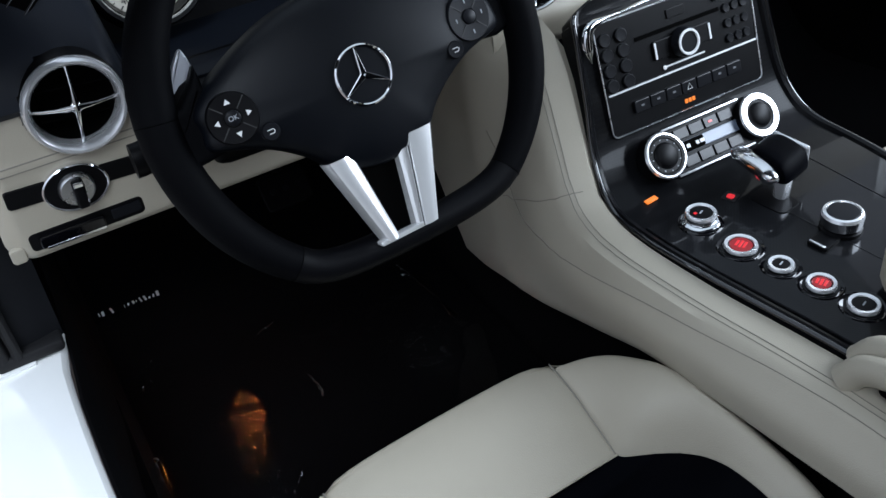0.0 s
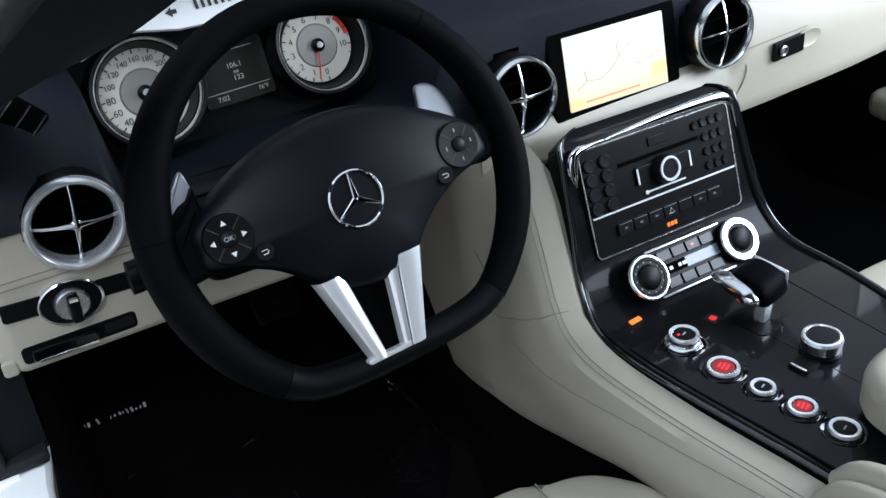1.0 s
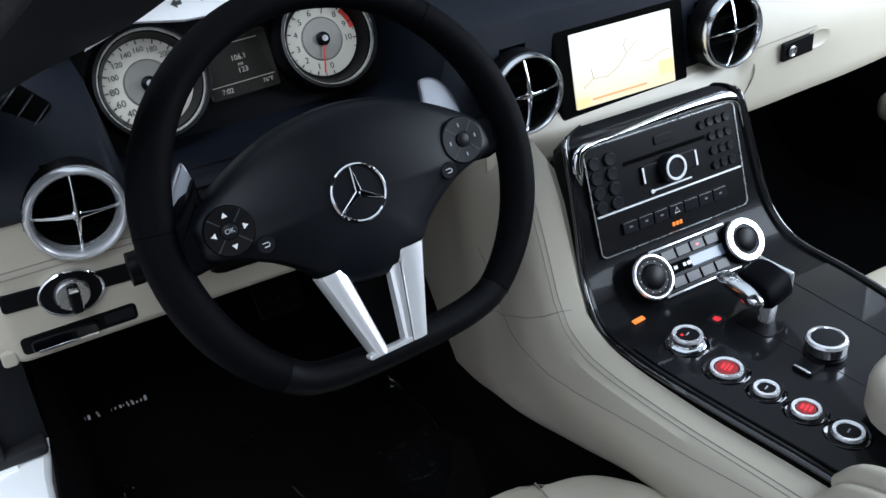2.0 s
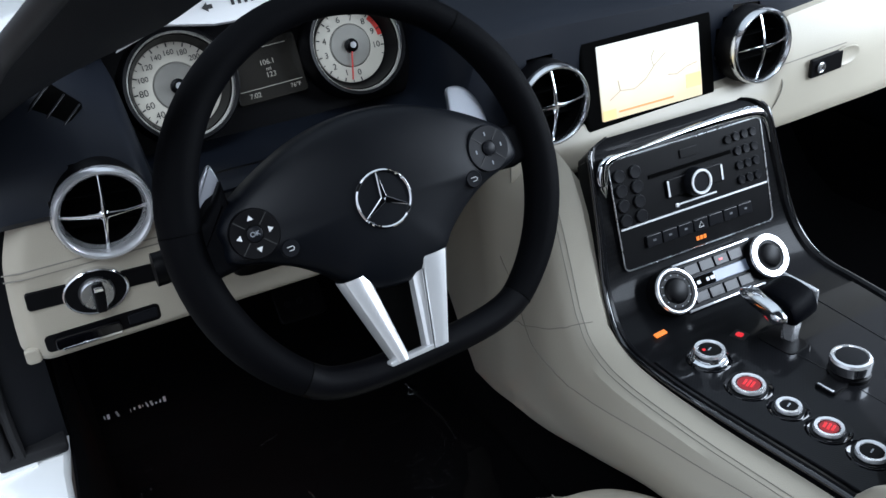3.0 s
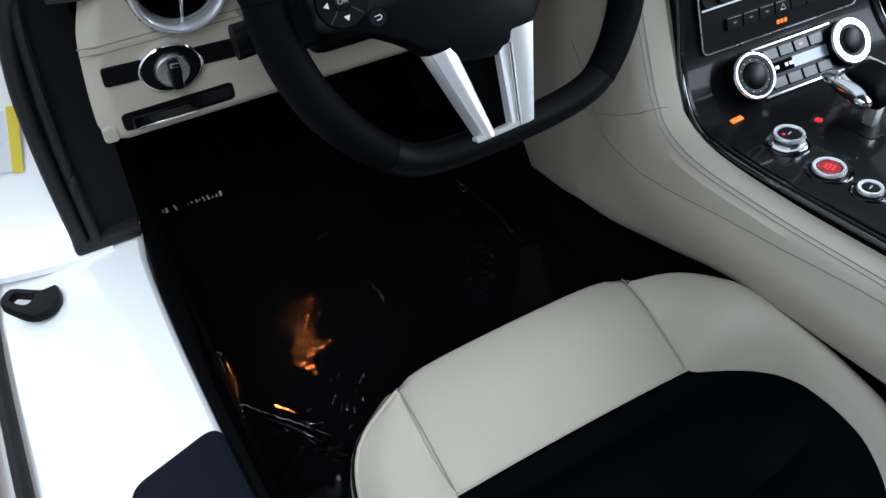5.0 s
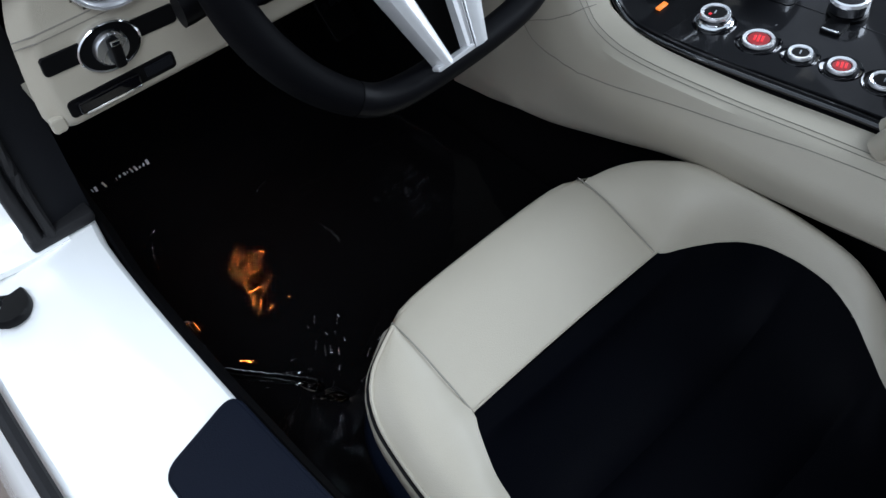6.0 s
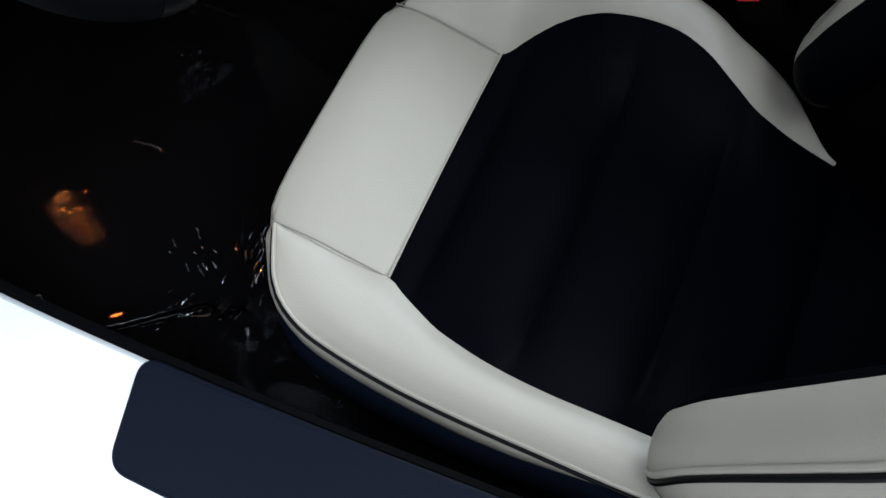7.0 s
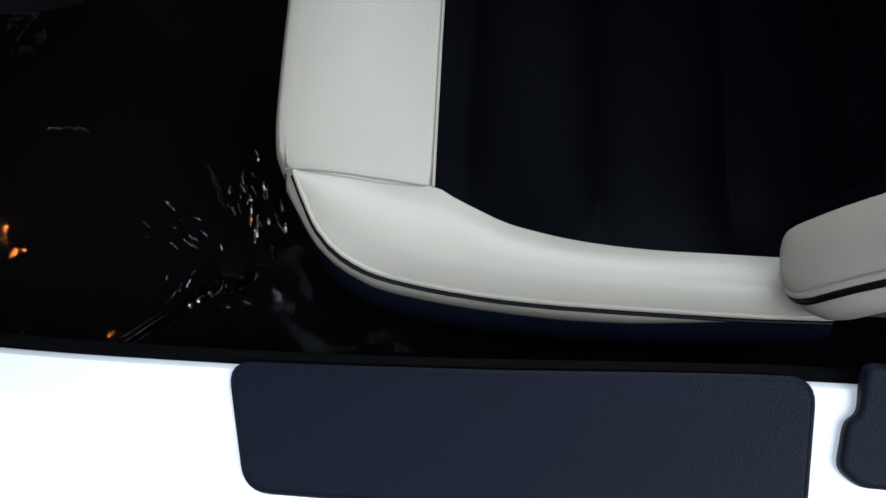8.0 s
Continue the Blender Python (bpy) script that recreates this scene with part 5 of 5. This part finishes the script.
# ---- seats ----
def build_seat(cx, dy, slant, name_label):
    s = thing("seat", name_label, "seat", "front seats")

    def Y(y):
        return y + dy + 0.009 * max(0.0, min(1.0, (y + 0.187) / 0.105))

    # (y, half width, height) of the cushion's lines, sgn -1 on the car's left
    INNER = {-1: [(-0.62, 0.176, 0.400), (-0.52, 0.180, 0.403), (-0.43, 0.181, 0.404), (-0.386, 0.181, 0.403), (-0.343, 0.179, 0.400), (-0.297, 0.174, 0.398), (-0.274, 0.170, 0.399), (-0.251, 0.165, 0.400), (-0.228, 0.156, 0.4015), (-0.204, 0.145, 0.402), (-0.187, 0.1365, 0.4015), (-0.15, 0.1373, 0.410), (-0.11, 0.1382, 0.4245), (-0.076, 0.139, 0.432)],
             1: [(-0.62, 0.165, 0.300), (-0.528, 0.167, 0.334), (-0.482, 0.162, 0.365), (-0.452, 0.160, 0.390), (-0.419, 0.172, 0.411), (-0.385, 0.186, 0.430), (-0.352, 0.192, 0.441), (-0.321, 0.191, 0.445), (-0.291, 0.190, 0.442), (-0.263, 0.188, 0.432), (-0.236, 0.181, 0.418), (-0.213, 0.164, 0.408), (-0.187, 0.1365, 0.4015), (-0.15, 0.1373, 0.410), (-0.11, 0.1382, 0.4245), (-0.074, 0.139, 0.430)]}
    RIDGE = {-1: [(-0.62, 0.208, 0.412), (-0.43, 0.209, 0.4155), (-0.30, 0.207, 0.417), (-0.22, 0.200, 0.4195), (-0.16, 0.190, 0.4285), (-0.12, 0.178, 0.434), (-0.095, 0.160, 0.4365), (-0.076, 0.142, 0.4365)],
             1: [(-0.62, 0.167, 0.300), (-0.5285, 0.169, 0.336), (-0.47, 0.203, 0.383), (-0.44, 0.210, 0.406), (-0.41, 0.213, 0.427), (-0.387, 0.217, 0.445), (-0.36, 0.220, 0.458), (-0.33, 0.218, 0.467), (-0.269, 0.214, 0.474), (-0.206, 0.207, 0.476), (-0.175, 0.202, 0.474), (-0.144, 0.195, 0.464), (-0.11, 0.184, 0.450), (-0.09, 0.168, 0.440), (-0.074, 0.143, 0.430)]}
    OUTER = {-1: [(-0.62, 0.222, 0.396), (-0.50, 0.228, 0.398), (-0.43, 0.231, 0.399), (-0.30, 0.232, 0.400), (-0.254, 0.231, 0.401), (-0.208, 0.228, 0.403), (-0.162, 0.223, 0.409), (-0.144, 0.220, 0.414), (-0.1266, 0.214, 0.420), (-0.113, 0.206, 0.426), (-0.0989, 0.191, 0.431), (-0.0854, 0.166, 0.435), (-0.076, 0.146, 0.437)],
             1: [(-0.62, 0.169, 0.298), (-0.5285, 0.171, 0.333), (-0.47, 0.212, 0.366), (-0.41, 0.232, 0.395), (-0.36, 0.244, 0.415), (-0.27, 0.244, 0.430), (-0.199, 0.237, 0.430), (-0.142, 0.220, 0.428), (-0.112, 0.202, 0.427), (-0.09, 0.176, 0.428), (-0.074, 0.145, 0.428)]}
    BAND = [(-0.62, 0.001, 0.004), (-0.43, 0.002, 0.006), (-0.386, 0.004, 0.020), (-0.343, 0.007, 0.031), (-0.297, 0.007, 0.036), (-0.25, 0.006, 0.036), (-0.20, 0.007, 0.035), (-0.155, 0.008, 0.037), (-0.117, 0.010, 0.042), (-0.09, 0.013, 0.042), (-0.076, 0.016, 0.036)]

    def along(table, y, k):
        return interp([(row[0], row[k]) for row in table], y)

    inner_k = [(-0.187, 0.1365), (-0.05, 0.1395)]
    mid_k = [(-0.62, 0.318), (-0.52, 0.335), (-0.45, 0.352), (-0.36, 0.372), (-0.28, 0.388), (-0.20, 0.397), (-0.15, 0.415), (-0.11, 0.429), (-0.085, 0.4325), (-0.068, 0.4325)]
    ys = [-0.068 - 0.0085 * k for k in range(14)] + [-0.187] + [-0.195 - 0.016 * k for k in range(28)]
    yb = [-0.076, -0.078, -0.081, -0.084, -0.088, -0.092, -0.096] + [-0.100 - 0.0095 * k for k in range(55)]

    def lin(keys, v):
        for (a, p), (b, q) in zip(keys, keys[1:]):
            if v <= b:
                return p + (q - p) * max(0, (v - a)) / (b - a)
        return keys[-1][1]

    # front panel, rolled over the front edge
    rows = []
    for y in ys:
        if y < -0.188:
            break
        z = interp(mid_k, y)
        w = lin(inner_k, y)
        rows.append([(cx + w * u, Y(y - 0.011 * u ** 12 * max(0.0, (y + 0.115) / 0.047)), z - 0.004 * u * u + 0.003 * (1 - u ** 8)) for u in [-1 + 2 * j / 16 for j in range(17)]])
    nose = []
    for k in range(1, 8):
        a = radians(90 * k / 7)
        nose.append([(cx + (0.1395 + 0.002 * k / 7) * u, Y(-0.068 + 0.012 * math.sin(a) - 0.005 * u ** 6 - 0.006 * u ** 12), 0.4355 - 0.003 * u ** 8 - 0.040 * (1 - math.cos(a)) - 0.004 * u * u) for u in [-1 + 2 * j / 16 for j in range(17)]])
    nose.append([(cx + 0.140 * u, Y(-0.064), 0.33) for u in [-1 + 2 * j / 16 for j in range(17)]])
    part("front_panel", grid(nose[::-1] + rows), M_CREAM, s, "cream leather front panel")
    # black insert with cross pleats
    rows = []
    y = -0.187
    while y > -0.75:
        z = interp(mid_k, y)
        ph = ((-0.214 - y) % 0.109) / 0.109
        pleat = 0.011 * (1 - abs(2 * ph - 1) ** 3) if y < -0.214 else 0.0
        row = []
        for u in [-1 + 2 * j / 24 for j in range(25)]:
            sgn = -1 if u < 0 else 1
            row.append((cx + along(INNER[sgn], y, 1) * u, y + dy, z + (pleat - 0.002) * (1 - abs(u) ** 6) + (along(INNER[sgn], y, 2) - z) * abs(u) ** 4))
        rows.append(row)
        y -= 0.004
    part("insert", grid(rows), M_BLACK_LEATHER, s, "black leather insert with cross pleats")
    for sgn in (-1, 1):
        rows, pipe, band = [], [], []
        for y in [v for v in yb if v > (-0.505 if sgn < 0 else -0.528)]:
            (wi, zi), (wr, zr), (wo, zo) = [(along(t[sgn], y, 1), along(t[sgn], y, 2)) for t in (INNER, RIDGE, OUTER)]
            sec = [(wi, zi, 0), (wi + 0.45 * (wr - wi), zi + 0.68 * (zr - zi), 0), (wr, zr, 0), (wr + 0.6 * (wo - wr), zr + 0.42 * (zo - zr), 0), (wo, zo, 0)]
            c = [(wi - 0.002, zi - (0.030 if y < -0.25 else 0.010))] + [(p.x, p.y) for p in spline(sec, 4)]
            rows.append([(cx + sgn * a, y + dy, b) for a, b in c])
            pipe.append((cx + sgn * (wo + 0.0005), y + dy, zo))
            out, down = along(BAND, y, 1), along(BAND, y, 2)
            ahead = 0.017 * max(0.0, (y + 0.125) / 0.049)
            band.append([(cx + sgn * (wo + out * q), y + dy + ahead * q, zo - 0.0015 - down * v) for q, v in ((0, 0), (0.36, 0.12), (0.52, 0.32), (0.55, 0.58), (0.42, 0.86), (0.10, 1.0))])
        part("bolster", grid(rows), M_CREAM, s, "cream leather side bolster")
        part("piping", tube(pipe, 0.0019, 8), M_PLASTIC, s, "black piping")
        part("welt", tube([Vector(p) + Vector((-sgn * 0.0036, -0.001, 0.0026)) for p in pipe], 0.0021, 8), M_CREAM, s)
        lead = []
        for w, y, out, ahead in ((0.100, -0.064, 0.0, 0.003), (0.122, -0.0655, 0.001, 0.005), (0.134, -0.068, 0.003, 0.008), (0.139, -0.072, 0.008, 0.012)):
            lead.append([(cx + sgn * (w + out * q), y + dy + ahead * q, 0.4325 - 0.030 * v) for q, v in ((0, 0), (0.36, 0.12), (0.52, 0.32), (0.55, 0.58), (0.42, 0.86), (0.10, 1.0))])
        band = lead + band
        part("side_band", grid(band), M_CREAM, s, "cream band under the piping")
        rows = []
        for b in band:
            x, yy, z = b[-2]
            rows.append([(x - sgn * 0.004, yy - 0.002, z + 0.004), (x + sgn * 0.006, yy, z - 0.006), (x + sgn * 0.0105, yy + 0.004, z - 0.024), (x + sgn * 0.008, yy, z - 0.060), (x - sgn * 0.01, yy - 0.01, 0.28), (x - sgn * 0.02, yy - 0.01, 0.24)])
        part("side_skirt", grid(rows), M_SKIRT, s, "blue-black leather seat side cover")
        part("seam", tube([(cx + sgn * lin(inner_k, y), Y(y), interp(mid_k, y) - 0.0005) for y in ys[1:15]], 0.0009, 6), M_SEAM, s)
        # backrest wing
        lift = 0.0 if sgn < 0 else 0.014
        wing = spline([(0.190, -0.452, 0.405), (0.192, -0.470, 0.435), (0.193, -0.492, 0.482), (0.194, -0.523, 0.535), (0.195, -0.560, 0.595), (0.195, -0.600, 0.660), (0.19, -0.70, 0.83), (0.17, -0.78, 1.0)], 6)
        rows, line, under = [], [], []
        for i, p in enumerate(wing):
            q = wing[min(i + 1, len(wing) - 1)] - wing[max(i - 1, 0)]
            q.normalize()
            nrm = Vector((0, -q.z, q.y))
            nrm = nrm if nrm.y > 0 else -nrm
            cap = math.sqrt(1 - (1 - (i + 0.4) / 8) ** 2) if i < 8 else 1.0
            o = Vector((p.x, p.y - 0.02 - 0.7 * lift, p.z + lift))
            ring = []
            for j in range(24):
                a = 2 * math.pi * j / 24
                v = o + Vector((0.044, 0, 0)) * (cap * math.cos(a)) + nrm * (0.034 * cap * math.sin(a))
                ring.append((cx + sgn * v.x, Y(v.y), v.z))
            rows.append(ring)
            v = o + Vector((0.0445 * cap * math.cos(0.70), 0, 0)) + nrm * (0.0345 * cap * math.sin(0.70))
            line.append((cx + sgn * v.x, Y(v.y), v.z))
            v = o + Vector((0.0445 * cap * math.cos(0.84), 0, 0)) + nrm * (0.0345 * cap * math.sin(0.84))
            under.append((cx + sgn * v.x, Y(v.y), v.z))
        j0, j1 = (19, 9) if sgn < 0 else (21, 8)
        shell = [row[j0:] + row[:j1] for row in rows]
        tip = sum((Vector(q) for q in rows[0]), Vector()) / 24 + Vector((0, 0.004, -0.004))
        part("backrest_wing", grid([[tip] * (24 - j0 + j1)] + shell), M_CREAM, s, "cream backrest side wing")
        part("wing_lining", grid([[tip] * (j0 - j1 + 2)] + [row[j1 - 1:j0 + 1] for row in rows]), M_BLACK_LEATHER, s, "black inner side of the wing")
        part("wing_piping", tube(line, 0.0026, 8), M_PLASTIC, s, "black piping")
        part("wing_welt", tube(under, 0.0026, 8), M_CREAM, s)
    rows = []
    for k in range(30):
        t = k / 29
        y, z = -0.735 - 0.15 * t, 0.33 + 0.66 * t
        ph = (t * 6) % 1
        rows.append([(cx + 0.215 * u, Y(y + 0.010 * (1 - abs(2 * ph - 1) ** 2.5) * (1 - abs(u) ** 6) - 0.02 * (1 - u * u)), z) for u in [-1 + 2 * j / 16 for j in range(17)]])
    part("backrest", thick(grid(rows), 0.06), M_BLACK_LEATHER, s, "black leather backrest")
    part("front_welt", tube([(cx + 0.1365 * u, Y(-0.1870), 0.4050 - 0.0035 * u * u) for u in [-1 + 2 * j / 16 for j in range(17)]], 0.0014, 6), M_CREAM, s)
    part("base", box(pose(cx, Y(-0.36), 0.25), 0.40, 0.54, 0.09, 0.02), M_PLASTIC, s, "black seat base")
    # the cushion stands a little askew on its rails
    skew = Matrix(((1, 0, 0, 0.006), (slant, 1, 0, 0.005 - slant * cx), (0, 0, 1, -0.005), (0, 0, 0, 1)))
    for ob in [o for o in bpy.data.objects if o.parent == s]:
        ob.data.transform(skew)
    return s


build_seat(-0.408, 0.0, 0.058, "cream leather driver's seat with a black pleated insert")
build_seat(0.430, 0.065, -0.058, "cream leather passenger seat with a black pleated insert")


def build_buckle():
    b = thing("belt_buckle", "black seat belt buckle with a red release key", "buckle")
    m = pose(-0.166, -0.400, 0.460, -25, 0, -8)
    part("housing", box(m @ Matrix.Translation((0, -0.004, -0.012)), 0.028, 0.046, 0.030, 0.004), M_VOID, b)
    part("red_key", box(m @ Matrix.Translation((0, 0.004, 0.000)), 0.026, 0.026, 0.014, 0.003), M_REDPLASTIC, b, "red release key")


build_buckle()


# ---- door sill details ----
def build_sill_pad():
    p = thing("sill_pad", "dark leather pad on the white door sill", "sill pad")
    pts = [(-0.7110, -0.0740), (-0.798, -0.0985), (-0.803, -0.470), (-0.7105, -0.475)]
    pts = [(a[0] + (b[0] - a[0]) * t / 12, a[1] + (b[1] - a[1]) * t / 12) for a, b in zip(soften(pts, 0.017, 6), soften(pts, 0.017, 6)[1:] + soften(pts, 0.017, 6)[:1]) for t in range(12 if math.dist(a, b) > 0.1 else 1) for t in (t,)]
    pts = [(x + sill_line(y), y) for x, y in pts]
    m = Matrix.Translation((-0.76, -0.25, 0.4725)) @ Matrix.Rotation(radians(-5.2), 4, "Y")
    part("pad", plate(m @ Matrix.Translation((0.76, 0.25, 0)), pts, 0.006, 0.002, 3), M_SKIRT, p)
    mm = m @ Matrix.Translation((0.76, 0.25, 0))
    part("edge_piping", tube([mm @ Vector((x, y, 0.0035)) for x, y in pts], 0.0022, 8, closed=True), M_SKIRT, p)
    h = thing("belt_guide", "black plastic guide cover on the door sill", "cover")
    m = pose(-0.742 + sill_line(-0.5), -0.540, 0.472, 0, -5)
    part("cover", plate(m, soften([(-0.028, 0.046), (-0.022, 0.050), (0.006, 0.046), (0.012, 0.038), (0.030, 0.036), (0.045, 0.034), (0.045, -0.08), (-0.035, -0.08), (-0.035, 0.036)], 0.006, 3), 0.014, 0.004, 3), M_SKIRT, h)
    part("recess", plate(m @ Matrix.Translation((-0.004, -0.02, 0.012)), rounded(0.040, 0.08, 0.008), 0.0035, 0.0015), M_PLASTIC, h)
    k = thing("door_catch", "black hook-shaped door catch standing on the sill", "catch")
    pts = [(-0.865, 0.199), (-0.853, 0.217), (-0.832, 0.207), (-0.816, 0.200), (-0.808, 0.206), (-0.806, 0.194), (-0.809, 0.180), (-0.821, 0.166), (-0.839, 0.164), (-0.856, 0.182)]
    gap = [(-0.856, 0.198), (-0.849, 0.208), (-0.841, 0.204), (-0.834, 0.200), (-0.831, 0.197), (-0.832, 0.192), (-0.835, 0.188), (-0.840, 0.184), (-0.845, 0.185), (-0.851, 0.191)]
    m = Matrix(((1, 0, 0, 0), (0, 1, 0, 0), (-0.13, 0, 1, 0.4705 - 0.13 * 0.835), (0, 0, 0, 1)))
    rows_o = [(p.x, p.y) for p in spline([(x, y, 0) for x, y in pts], 3, closed=True)]
    hole = [(p.x, p.y) for p in spline([(x, y, 0) for x, y in gap], 3, closed=True)]
    bm = grid([[m @ Vector((x, y, 0.001)) for x, y in rows_o], [m @ Vector((x, y, 0.009)) for x, y in rows_o], [m @ Vector((-0.834 + (x + 0.834) * 0.95, 0.19 + (y - 0.19) * 0.95, 0.011)) for x, y in rows_o], [m @ Vector((x, y, 0.011)) for x, y in hole], [m @ Vector((x, y, 0.001)) for x, y in hole]], closed_v=True)
    part("catch", bm, M_PLASTIC, k)
    s = thing("info_sticker", "white and yellow information sticker on the door jamb", "sticker")
    m = face(-0.812, 0.300, 0.61, -4, -14)
    part("paper", plate(at(m, -0.02, 0, 0.006), rounded(0.068, 0.075, 0.003), 0.0008), M_LABEL, s)
    part("yellow_edge", plate(at(m, 0.019, 0.002, 0.0075), rounded(0.011, 0.082, 0.001, 1), 0.0006), M_YELLOW, s)
    for k in range(7):
        part("print_line", box(at(m, -0.022 + 0.004 * (k % 2), 0.026 - 0.009 * k, 0.0072), 0.046 - 0.008 * (k % 3), 0.0026, 0.0005), M_PALEPRINT, s)


build_sill_pad()


# ---- footwell ----
def fold(x, y):
    """Sharp creases and one lifted tent by the sill in the floor film."""
    h = 0.0
    for x0, y0, x1, y1, s in ((-0.225, 0.39, -0.216, 0.26, 0.008), (-0.578, 0.372, -0.492, 0.349, 0.0015), (-0.52, 0.06, -0.47, 0.09, 0.006), (-0.67, 0.25, -0.675, 0.12, 0.012)):
        dx, dy = x1 - x0, y1 - y0
        t = max(0.0, min(1.0, ((x - x0) * dx + (y - y0) * dy) / (dx * dx + dy * dy)))
        d = math.hypot(x - x0 - t * dx, y - y0 - t * dy)
        h += 0.6 * s * math.exp(-d / 0.006)
    # tent: ridges run from its peak to the sill
    px, py = -0.623, 0.032
    for ex, ey, s in ((-0.69, 0.115, 0.050), (-0.675, -0.012, 0.042), (-0.60, 0.0, 0.030)):
        dx, dy = ex - px, ey - py
        t = max(0.0, min(1.0, ((x - px) * dx + (y - py) * dy) / (dx * dx + dy * dy)))
        d = math.hypot(x - px - t * dx, y - py - t * dy)
        h = max(h, s * math.exp(-d / 0.022))
    return h


def ripple(x, y):
    """Fine cross ripples where the film was stretched in front of the lamp."""
    k = math.exp(-((x + 0.555) / 0.042) ** 4 - ((y - 0.245) / 0.10) ** 4)
    n = noise.noise(Vector((x * 30, y * 14, 3.1)))
    m = noise.noise(Vector((x * 70, y * 45, 8.4)))
    return k * (0.0012 * n + (0.00017 + 0.00013 * m) * math.sin(2 * math.pi * (y / 0.0098 + 0.45 * (x + 0.56) / 0.03 + 1.3 * n + 0.5 * m)) + 0.00015 * math.sin(2 * math.pi * (x / 0.016 + 1.2 * n + 0.35 * y / 0.0098)) + 0.00024 * m)


def build_footwell():
    f = thing("floor_film", "crinkled clear plastic film over the carpet", "plastic film")
    rows = []
    for k in range(440):
        y = 0.62 - 0.86 * k / 439
        row = []
        for j in range(220):
            x = -0.682 + 0.505 * j / 219
            p = Vector((x * 26, y * 20, 0.3))
            q = Vector((x * 7, y * 6, 1.7))
            h = fold(x, y) + ripple(x, y) + 0.0025 * noise.noise(q) + 0.0006 * abs(noise.noise(p))
            row.append((x, y, 0.2430 + h + max(0, y - 0.45) * 0.9))
        rows.append(row)
    ob = part("film", grid(rows), M_FILM, f)
    ob.visible_shadow = False
    # sharp folds and small crumples standing up from the film
    rng = random.Random(5)
    folds = [[(-0.228, 0.415), (-0.221, 0.386), (-0.216, 0.316), (-0.218, 0.265)], [(-0.44, 0.275), (-0.438, 0.25), (-0.441, 0.225)], [(-0.470, 0.400), (-0.440, 0.412)]]
    for f_pts in folds:
        pts = [Vector((p.x + rng.uniform(-0.0015, 0.0015), p.y + rng.uniform(-0.0015, 0.0015), 0.2475 + rng.uniform(0, 0.004))) for p in spline([(x, y, 0) for x, y in f_pts], 5)]
        ob = part("fold", tube(pts, 0.0013, 6), M_FOLD, f)
        ob.visible_shadow = False
    for x0, y0, sx, sy, ax, ay, n in ((-0.520, 0.012, 0.020, 0.018, 0.90, 0.40, 34), (-0.500, 0.036, 0.012, 0.010, 0.9, 0.25, 8), (-0.555, 0.085, 0.014, 0.014, 0.5, 0.8, 8), (-0.625, 0.085, 0.025, 0.018, 0.8, -0.4, 8), (-0.635, 0.40, 0.008, 0.04, 0.3, 0.9, 6), (-0.54, 0.125, 0.014, 0.014, 0.5, 0.8, 5)):
        for _ in range(n):
            c = Vector((x0 + rng.gauss(0, sx), y0 + rng.gauss(0, sy), 0.2475 + rng.uniform(0, 0.006)))
            c.x = max(c.x, -0.672)
            d = Vector((ax + rng.uniform(-0.4, 0.4), ay + rng.uniform(-0.4, 0.4), 0)).normalized() * rng.uniform(0.002, 0.007)
            ob = part("crumple", tube([c - d, c + Vector((0, 0, 0.002)), c + d], rng.uniform(0.0004, 0.0010), 5), M_FOLD, f)
            ob.visible_shadow = False
    lamp = thing("footwell_lamp", "amber ambient lamp under the dashboard", "lamp")
    aim = look((-0.478, 0.545, 0.520), (-0.545, 0.270, 0.243))
    part("lens", plate(aim @ Matrix.Rotation(math.pi, 4, "X"), rounded(0.034, 0.017, 0.004), 0.004, 0.001), M_FOOTLAMP, lamp, "lit amber lens")
    # unseen hood, added to keep the amber light off the tunnel side
    ring = [(x, y, 0) for x, y in rounded(0.050, 0.032, 0.008)]
    part("hood", thick(grid([[aim @ Vector((x, y, 0.012)) for x, y, z in ring], [aim @ Vector((x, y, -0.030)) for x, y, z in ring]], closed_v=True), 0.002), M_PLASTIC, lamp, "black hood added to narrow the lamp's beam")
    b = thing("mat_badge", "small shiny badge strip on the floor mat", "badge")
    for k in range(19):
        x = -0.683 + 0.0062 * k + rng.uniform(-0.001, 0.001)
        part("badge_bar", box(pose(x, 0.519 - 0.0002 * k, 0.3015 + rng.uniform(-0.001, 0.002), 42, 0, rng.uniform(-25, 25)), rng.uniform(0.0015, 0.0042), rng.uniform(0.002, 0.009), 0.002, 0.0005, 1), M_BADGE, b)
    for x, w, h in ((-0.345, 0.075, 0.055), (-0.22, 0.05, 0.11)):
        p = thing("pedal", "dark metal pedal in the footwell", "pedal", "pedals")
        m = pose(x, 0.52, 0.39, 50)
        part("plate", plate(m, rounded(w, h, 0.008), 0.008, 0.002), M_PLASTIC, p)
        for k in (-1, 0, 1):
            part("stud", lathe(m @ Matrix.Translation((0.02 * k * w / 0.075, 0, 0.008)), [(0.005, 0), (0.004, 0.002), (0, 0.002)], 12), M_BUTTON, p)
        part("arm", tube([(x, 0.53, 0.40), (x, 0.62, 0.50), (x, 0.68, 0.62)], 0.008, 8), M_PLASTIC, p)


build_footwell()
